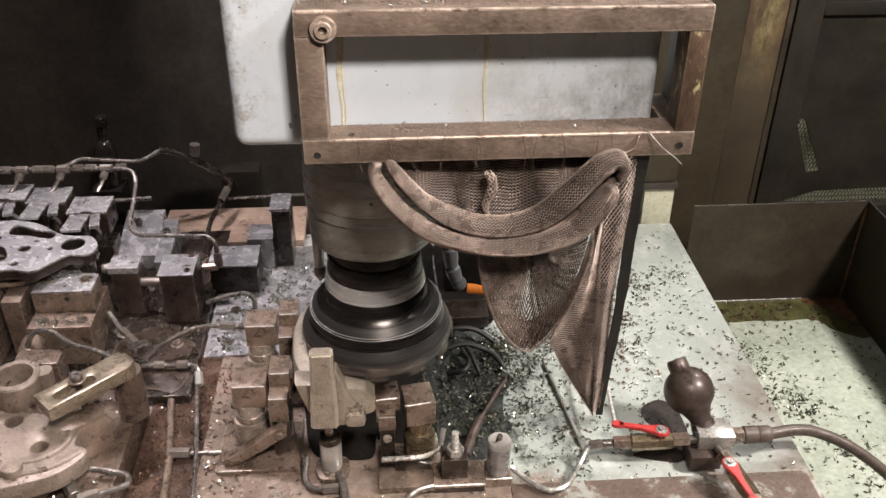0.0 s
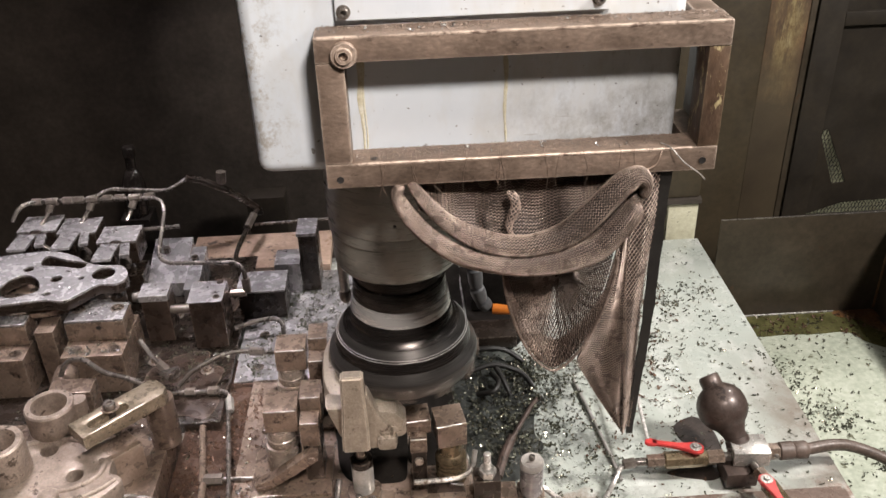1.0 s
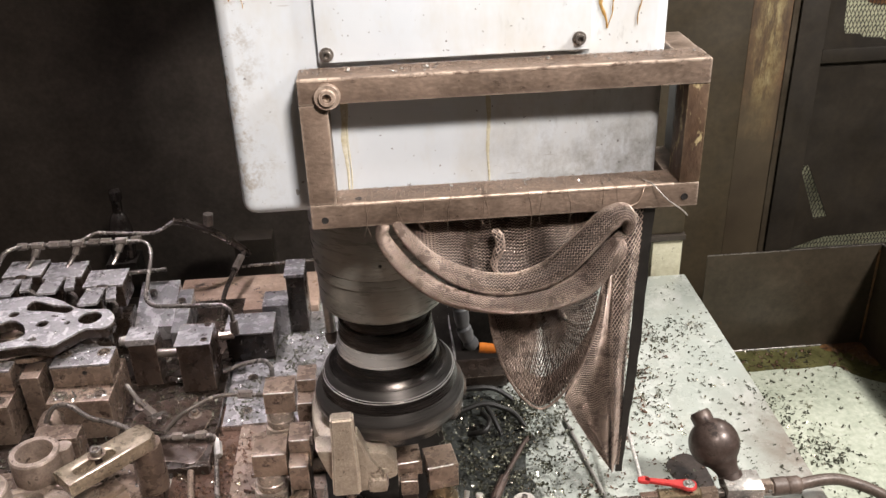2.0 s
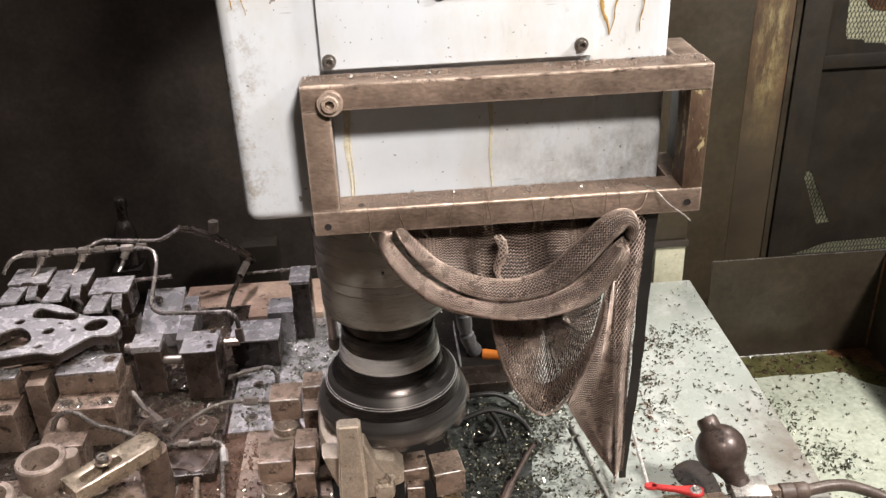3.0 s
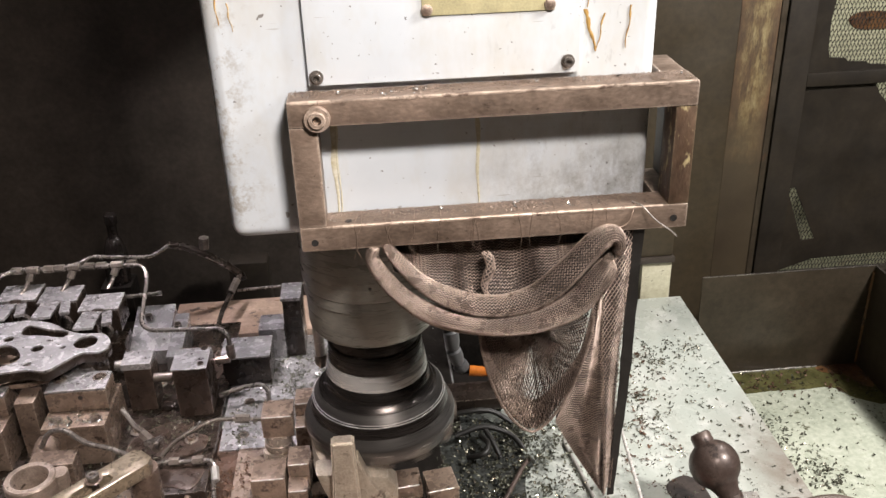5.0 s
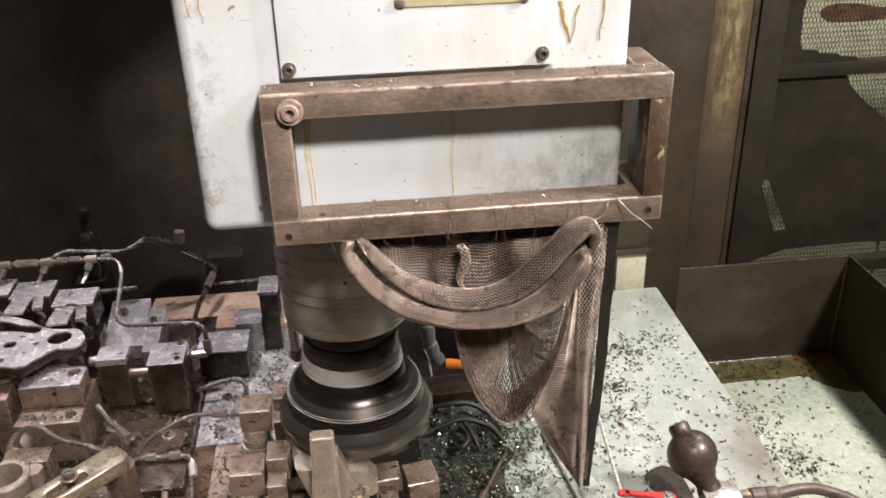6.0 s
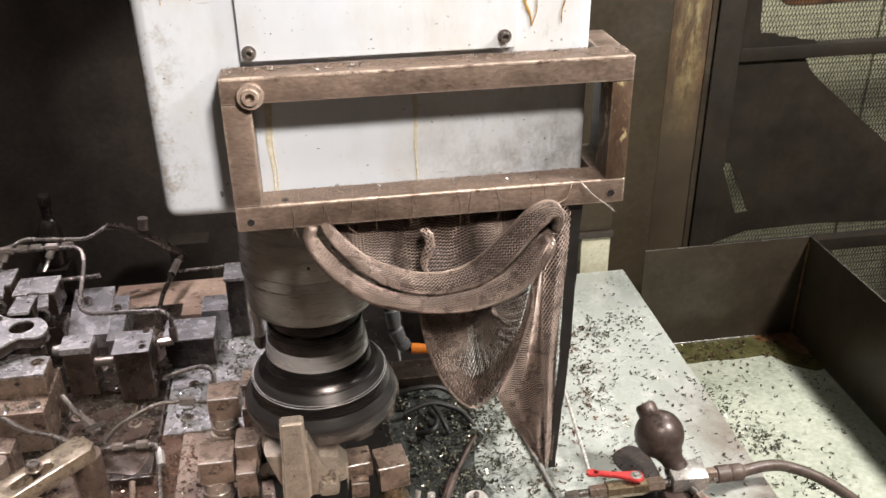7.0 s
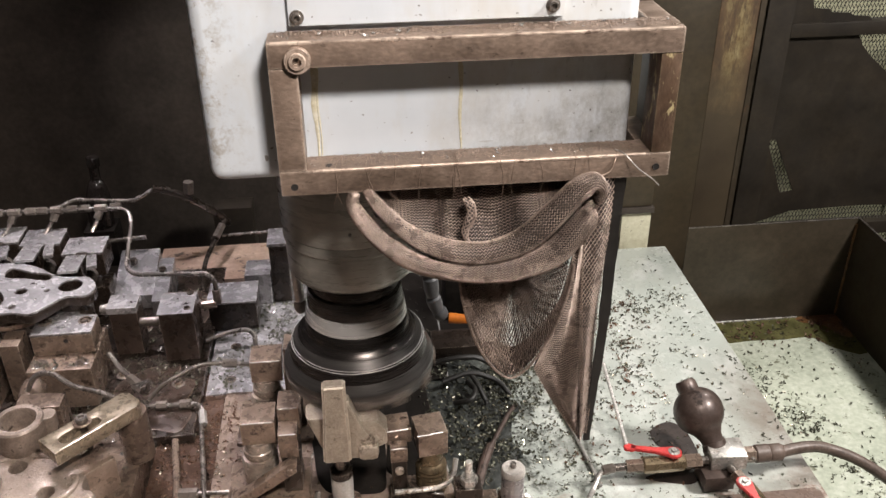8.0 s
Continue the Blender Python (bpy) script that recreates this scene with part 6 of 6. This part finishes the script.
def near_casting():
    c = thing("near_casting", (-0.88, 0.08, 0.09), "raw tan cast housing with bored bosses", "casting", on_table=True)
    outline = blob_outline([(-1.06, 0.03), (-1.0, -0.02), (-0.93, -0.035), (-0.87, -0.026), (-0.82, -0.012), (-0.785, 0.003), (-0.760, 0.028), (-0.744, 0.055), (-0.752, 0.072), (-0.772, 0.083), (-0.773, 0.120), (-0.776, 0.150), (-0.790, 0.176), (-0.836, 0.183), (-0.885, 0.196), (-0.95, 0.19), (-1.02, 0.18), (-1.06, 0.12)], 5)
    part("flange", slab(outline, 0.118, 0.160, 0.006, [(-0.839, 0.078, 0.0155), (-0.912, 0.154, 0.0165)]), M_CAST, c)
    part("web", slab([(-1.02, -0.01), (-0.83, 0.0), (-0.80, 0.1), (-0.86, 0.16), (-1.02, 0.15)], 0.081, 0.1175, 0.004), M_CAST, c)
    part("raised_rib", tube(catenary([(-0.793, 0.108, 0.159), (-0.786, 0.090, 0.161), (-0.800, 0.062, 0.161), (-0.835, 0.040, 0.160), (-0.872, 0.036, 0.158)], 24), 0.006, 0, 10), M_CAST, c)
    part("raised_rib", tube(catenary([(-0.757, 0.060, 0.158), (-0.778, 0.036, 0.160), (-0.815, 0.014, 0.160), (-0.868, 0.004, 0.158)], 24), 0.007, 0, 10), M_CAST, c)
    part("raised_rib", tube(catenary([(-0.800, 0.118, 0.157), (-0.789, 0.110, 0.160), (-0.789, 0.096, 0.160), (-0.803, 0.092, 0.157)], 16), 0.0055, 0, 10), M_CAST, c)
    part("raised_rib", tube(catenary([(-0.96, 0.176, 0.157), (-0.91, 0.186, 0.159), (-0.868, 0.180, 0.159), (-0.840, 0.168, 0.157)], 16), 0.007, 0, 10), M_CAST, c)
    for x, y, z in ((-0.919, 0.223, 0.222), (-0.975, 0.095, 0.242)):
        part("bore_boss", lathe([(0.047, 0.1605), (0.050, 0.165), (0.050, z - 0.004), (0.047, z), (0.037, z), (0.035, z - 0.003), (0.035, 0.165), (0, 0.165)], (x, y, 0), (0, 0, 1), 32), M_CAST, c, "bored round boss")
    part("bolt_boss", rod((-0.868, 0.24, 0.161), (-0.868, 0.24, 0.218), 0.018), M_CAST, c)
    part("bolt_boss", rod((-0.867, 0.012, 0.161), (-0.867, 0.012, 0.178), 0.0195, 22), M_CAST, c)
    return c


near_casting()


def strap_clamp():
    s = thing("strap_clamp", (-0.77, 0.21, 0.08), "worn brass-toned strap clamp with slotted bolt hole", "clamp", on_table=True)
    b = slab([(-0.100, -0.031), (0.078, -0.031), (0.094, -0.016), (0.094, 0.020), (0.082, 0.031), (-0.100, 0.031)], 0.200, 0.232, 0.003, cuts=[blob_outline([(-0.065, -0.018), (0.0, -0.018), (0.010, -0.006), (0.0, 0.006), (-0.065, 0.006), (-0.075, -0.006)], 4)])
    bmesh.ops.transform(b, matrix=pose(-0.762, 0.192, 0, 0, 0, 44), verts=b.verts)
    part("strap", b, M_STRAP, s)
    part("washer", rod((-0.781, 0.184, 0.2325), (-0.781, 0.184, 0.237), 0.018, 24), M_FIX, s)
    part("bolt_head", lathe([(0.012, 0.2372), (0.012, 0.246), (0.0105, 0.248), (0.006, 0.248), (0.006, 0.243), (0, 0.243)], (-0.781, 0.184, 0), (0, 0, 1), 20), M_PIPE, s)
    part("stud", rod((-0.781, 0.184, 0.166), (-0.781, 0.184, 0.2322), 0.008, 14), M_FIXD, s)
    part("post", rod((-0.708, 0.250, 0.0805), (-0.708, 0.250, 0.1995), 0.032, 28), M_FIX, s)
    part("rest_block", box(-0.806, -0.738, 0.128, 0.186, 0.0805, 0.160, 0.004, 44), M_FIX, s)
    return s


strap_clamp()


def pipe_block():
    b = thing("distributor_block", (-0.91, 0.33, 0.08), "small oily distributor block with a bent pipe", "block", on_table=True)
    part("body", box(-0.955, -0.862, 0.295, 0.345, 0.0805, 0.19, 0.003), M_FIX, b)
    part("collar", rod((-0.945, 0.345, 0.16), (-0.945, 0.40, 0.17), 0.026, 20), M_FIX, b)
    part("tube", tube([(-0.945, 0.36, 0.185), (-0.925, 0.365, 0.225), (-0.885, 0.36, 0.232), (-0.845, 0.34, 0.205), (-0.79, 0.325, 0.20), (-0.745, 0.305, 0.19)], 0.006, 0.025), M_PIPE, b)
    return b


pipe_block()
pipe_run("steel_pipe", [(-0.80, 0.078, 0.10), (-0.73, 0.067, 0.10), (-0.675, 0.051, 0.10), (-0.667, 0.025, 0.10), (-0.709, 0.007, 0.10), (-0.76, -0.012, 0.10)], 0.0062, "oily pipe looping round the near casting", bend=0.012, nuts=[((-0.755, -0.010, 0.10), (-0.718, 0.004, 0.10), 0.0125), ((-0.788, 0.040, 0.095), (-0.765, 0.004, 0.095), 0.013)])

# ---- swarf ----


def chips(name, label, area, count, size, material, seed, clusters=(), moves=True):
    """Curled chips strewn over an area (x0, x1, y0, y1, z): one uncountable heap."""
    rng = random.Random(seed)
    x0, x1, y0, y1, z = area
    verts, faces = [], []
    last = None
    for _ in range(count):
        if last is not None and rng.random() < 0.55:
            x, y = rng.gauss(last[0], size * 1.3), rng.gauss(last[1], size * 1.3)
        elif clusters and rng.random() < 0.6:
            cx, cy, cr = rng.choice(clusters)
            x, y = rng.gauss(cx, cr), rng.gauss(cy, cr)
        else:
            x, y = rng.uniform(x0, x1), rng.uniform(y0, y1)
        if not (x0 < x < x1 and y0 < y < y1):
            continue
        last = (x, y)
        s = size * (0.28 + 1.05 * rng.random() ** 1.7)
        m = pose(x, y, z + s * 0.22, rng.uniform(-35, 35), rng.uniform(-35, 35), rng.uniform(0, 360))
        curl = rng.uniform(0.3, 1.6)
        base = len(verts)
        w = s * rng.uniform(0.5, 1.0)
        for k in range(4):
            t = (k / 3 - 0.5)
            a = t * curl * 2
            px = s * math.sin(a) / curl if curl > 0.05 else s * t
            pz = s * (1 - math.cos(a)) / curl
            for sy in (-0.5, 0.5):
                verts.append(m @ Vector((px, w * sy, pz)))
        for k in range(3):
            a = base + 2 * k
            faces.append((a, a + 1, a + 3, a + 2))
    me = bpy.data.meshes.new(name)
    me.from_pydata([tuple(v) for v in verts], [], faces)
    me.materials.append(material)
    ob = tagged(new(name, me), label, "metal chips", "", "stuff")
    if moves:
        MOVERS.append(ob)
    return ob


spots = [(0.483, 0.790, 0.03), (0.539, 0.809, 0.03), (0.460, 0.630, 0.03), (0.428, 0.501, 0.03), (0.648, 0.835, 0.03), (0.437, 0.714, 0.03), (0.544, 0.722, 0.03), (0.42, 0.55, 0.06), (0.38, 0.75, 0.07), (0.33, 0.42, 0.08), (0.25, 0.5, 0.09), (0.16, 0.38, 0.08), (0.55, 0.25, 0.07), (0.46, 0.42, 0.1), (0.62, 0.7, 0.12), (0.18, 0.2, 0.07)]
chips("metal_chips", "dark wet metal chips strewn over the green table", (0.09, 0.728, 0.065, 1.10, 0.0), 2600, 0.0042, M_CHIP, 11, spots)
chips("metal_chips", "bright metal chips strewn over the green table", (0.09, 0.728, 0.065, 1.10, 0.001), 700, 0.0042, M_CHIPB, 12, spots)
chips("metal_chips", "bronze brown chips drifted together on the green table", (0.20, 0.55, 0.10, 1.0, 0.0015), 800, 0.0046, M_CHIPR, 61, [(0.483, 0.790, 0.02), (0.539, 0.809, 0.02), (0.460, 0.630, 0.02), (0.428, 0.501, 0.02), (0.648, 0.835, 0.02), (0.437, 0.714, 0.02), (0.33, 0.62, 0.04), (0.36, 0.48, 0.05), (0.30, 0.78, 0.05), (0.40, 0.36, 0.05), (0.27, 0.56, 0.04)])
chips("metal_chips", "dark wet chips caught between the rear fixture blocks", (-1.3, -0.63, 0.37, 1.08, 0.0308), 1100, 0.0055, M_CHIP, 62, [(-0.78, 0.62, 0.05), (-0.70, 0.58, 0.04), (-0.72, 0.86, 0.05), (-0.82, 0.5, 0.05)])
chips("metal_chips", "dark wet chips on the wet block tops", (-0.998, -0.853, 0.495, 0.55, 0.1403), 90, 0.0045, M_CHIP, 63)
chips("metal_chips", "dark wet chips on the near fixture block", (-1.0, -0.71, -0.2, 0.32, 0.0803), 350, 0.0045, M_CHIP, 64)
tray_spots = [(0.944, 0.568, 0.03), (0.986, 0.548, 0.03), (0.931, 0.724, 0.03), (0.920, 0.780, 0.03), (0.915, 0.853, 0.03), (0.940, 0.631, 0.03), (1.002, 0.563, 0.03), (0.983, 0.635, 0.03), (1.044, 0.345, 0.03), (0.998, 0.409, 0.03), (1.051, 0.268, 0.03), (0.83, 0.35, 0.06), (0.80, 0.55, 0.07), (0.9, 0.7, 0.1), (0.82, 0.2, 0.07), (0.95, 0.95, 0.12), (1.02, 1.02, 0.1)]
chips("metal_chips", "dark wet metal chips lying in the tray", (0.74, 1.325, -0.3, 1.07, -0.281), 1900, 0.0050, M_CHIP, 13, tray_spots)
chips("metal_chips", "bright metal chips lying in the tray", (0.74, 1.325, -0.3, 1.07, -0.280), 260, 0.005, M_CHIPB, 14, tray_spots)
chips("metal_chips", "heap of dark wet chips behind the cutter", (-0.1, 0.26, 0.08, 0.60, 0.017), 2600, 0.0052, M_CHIP, 15, [(0.08, 0.45, 0.07), (0.05, 0.3, 0.07), (0.15, 0.5, 0.05)])
chips("metal_chips", "glinting chips in the heap behind the cutter", (-0.1, 0.26, 0.08, 0.60, 0.020), 520, 0.0044, M_CHIPB, 16, [(0.1, 0.45, 0.07), (0.08, 0.3, 0.07), (0.17, 0.5, 0.05)])
chips("metal_chips", "dark wet chips on the grey pad", (-0.61, -0.05, 0.53, 1.02, 0.0105), 1300, 0.0050, M_CHIP, 17, [(-0.45, 0.86, 0.05), (-0.4, 0.75, 0.06), (-0.56, 0.62, 0.05)])
chips("metal_chips", "glinting chips on the grey pad", (-0.61, -0.05, 0.53, 1.02, 0.011), 420, 0.0048, M_CHIPS, 18, [(-0.45, 0.86, 0.05), (-0.38, 0.75, 0.06), (-0.56, 0.62, 0.05)])
chips("metal_chips", "coppery chips in the channel between the fixtures", (-0.70, -0.57, -0.1, 0.46, 0.0065), 1100, 0.0055, M_CHIPR, 19)
chips("metal_chips", "glinting chips in the channel between the fixtures", (-0.70, -0.57, -0.1, 0.46, 0.007), 200, 0.0052, M_CHIPB, 20)
chips("metal_chips", "few bright chips on the fixture plate", (-0.56, 0.08, -0.1, 0.5, 0.0165), 330, 0.006, M_CHIPB, 21)
chips("metal_chips", "rusty brown chips caught along the clamps", (-0.563, -0.34, -0.1, 0.515, 0.0165), 600, 0.0046, M_CHIPR, 22, [(-0.54, 0.30, 0.03), (-0.53, 0.42, 0.03), (-0.54, 0.12, 0.03)])
chips("metal_chips", "glinting chips caught along the clamps", (-0.563, -0.34, -0.1, 0.515, 0.017), 200, 0.0044, M_CHIPS, 23)

# Silvery chips that also stand for glints of light on the wet steel.
for k, (label, area, n) in enumerate((("silvery chips doubling as wet glints on the stepped blocks", (-1.0, -0.855, 0.495, 0.55, 0.1405), 45), ("silvery chips doubling as wet glints on the stepped blocks", (-1.0, -0.858, 0.556, 0.62, 0.2005), 40), ("silvery chips doubling as wet glints on the grey casting", (-1.1, -0.96, 0.62, 0.71, 0.2525), 10), ("silvery chips doubling as wet glints on the rear fixture plate", (-1.3, -0.63, 0.37, 0.9, 0.0305), 320), ("silvery chips doubling as wet glints on the clamp heads", (-1.01, -0.92, 0.905, 0.975, 0.2355), 10), ("silvery chips doubling as wet glints on the near fixture block", (-1.0, -0.71, -0.2, 0.32, 0.0805), 160))):
    chips("metal_chips", label, area, n, 0.0046, M_CHIPS, 40 + k)

chips("metal_chips", "few bright chips on the frame's top bar", (-0.295, 0.295, 0.012, 0.054, 1.0285), 60, 0.0036, M_CHIPS, 51, (), False)
chips("metal_chips", "few bright chips on the frame's lower bar", (-0.255, 0.25, 0.012, 0.054, 0.8315), 60, 0.0036, M_CHIPS, 52, (), False)
chips("metal_chips", "chips heaped along the tray's back", (0.74, 1.325, 0.92, 1.065, -0.279), 350, 0.006, M_CHIPR, 53, [(1.25, 1.02, 0.05), (1.0, 1.0, 0.1)])


def ledge_dirt():
    """Swarf grit lying on the ledges of the steel frame: one uncountable layer."""
    for name, label, x0, x1, y0, y1, z, n, seed in (("frame_grit", "brown swarf grit lying on the frame's top bar", -0.298, 0.298, 0.010, 0.055, 1.0285, 5200, 31), ("frame_grit", "brown swarf grit lying on the frame's lower bar", -0.258, 0.252, 0.010, 0.055, 0.8315, 4600, 32)):
        rng = random.Random(seed)
        verts, faces = [], []
        for _ in range(n):
            s = 0.0005 + 0.0016 * rng.random() ** 3
            y = y0 + (y1 - y0) * rng.random() ** 0.6
            m = pose(rng.uniform(x0, x1), y, z + s * 0.2, rng.uniform(-30, 30), rng.uniform(-30, 30), rng.uniform(0, 360))
            base = len(verts)
            for p in ((1, 0.3, 0), (-0.5, 0.8, 0), (-0.5, -0.8, 0), (0, 0, 0.5)):
                verts.append(m @ (Vector(p) * s))
            faces += [(base, base + 1, base + 2), (base, base + 1, base + 3), (base + 1, base + 2, base + 3), (base + 2, base, base + 3)]
        me = bpy.data.meshes.new(name)
        me.from_pydata([tuple(v) for v in verts], [], faces)
        me.materials.append(M_GRIT)
        tagged(new(name, me), label, "grit", "", "stuff")


ledge_dirt()

# ---- what moves ----
FEED = [(0.0, -0.0256), (0.5, -0.0227), (1.0, -0.0197), (1.5, -0.0165), (2.0, -0.0132), (2.5, -0.0099), (3.0, -0.0066), (3.5, -0.0033), (4.0, 0.0), (4.5, 0.0033), (5.0, 0.0066), (5.5, 0.0099), (6.0, 0.0132), (6.5, 0.0168), (7.0, 0.0205), (7.5, 0.0242), (8.0, 0.0279)]


def motions():
    """The table feeds to the right with all that stands on it; the cutter spins."""
    for ob in MOVERS:
        at = ob.location.copy()
        turn = ob.rotation_euler.copy()
        walk(ob, [(t, Matrix.LocRotScale((at.x + d, at.y, at.z), turn, None)) for t, d in FEED])
    walk(CUTTER, [(k / 15, pose(SX, SY, 0.295, 0, 0, -72.0 * k)) for k in range(121)])


motions()
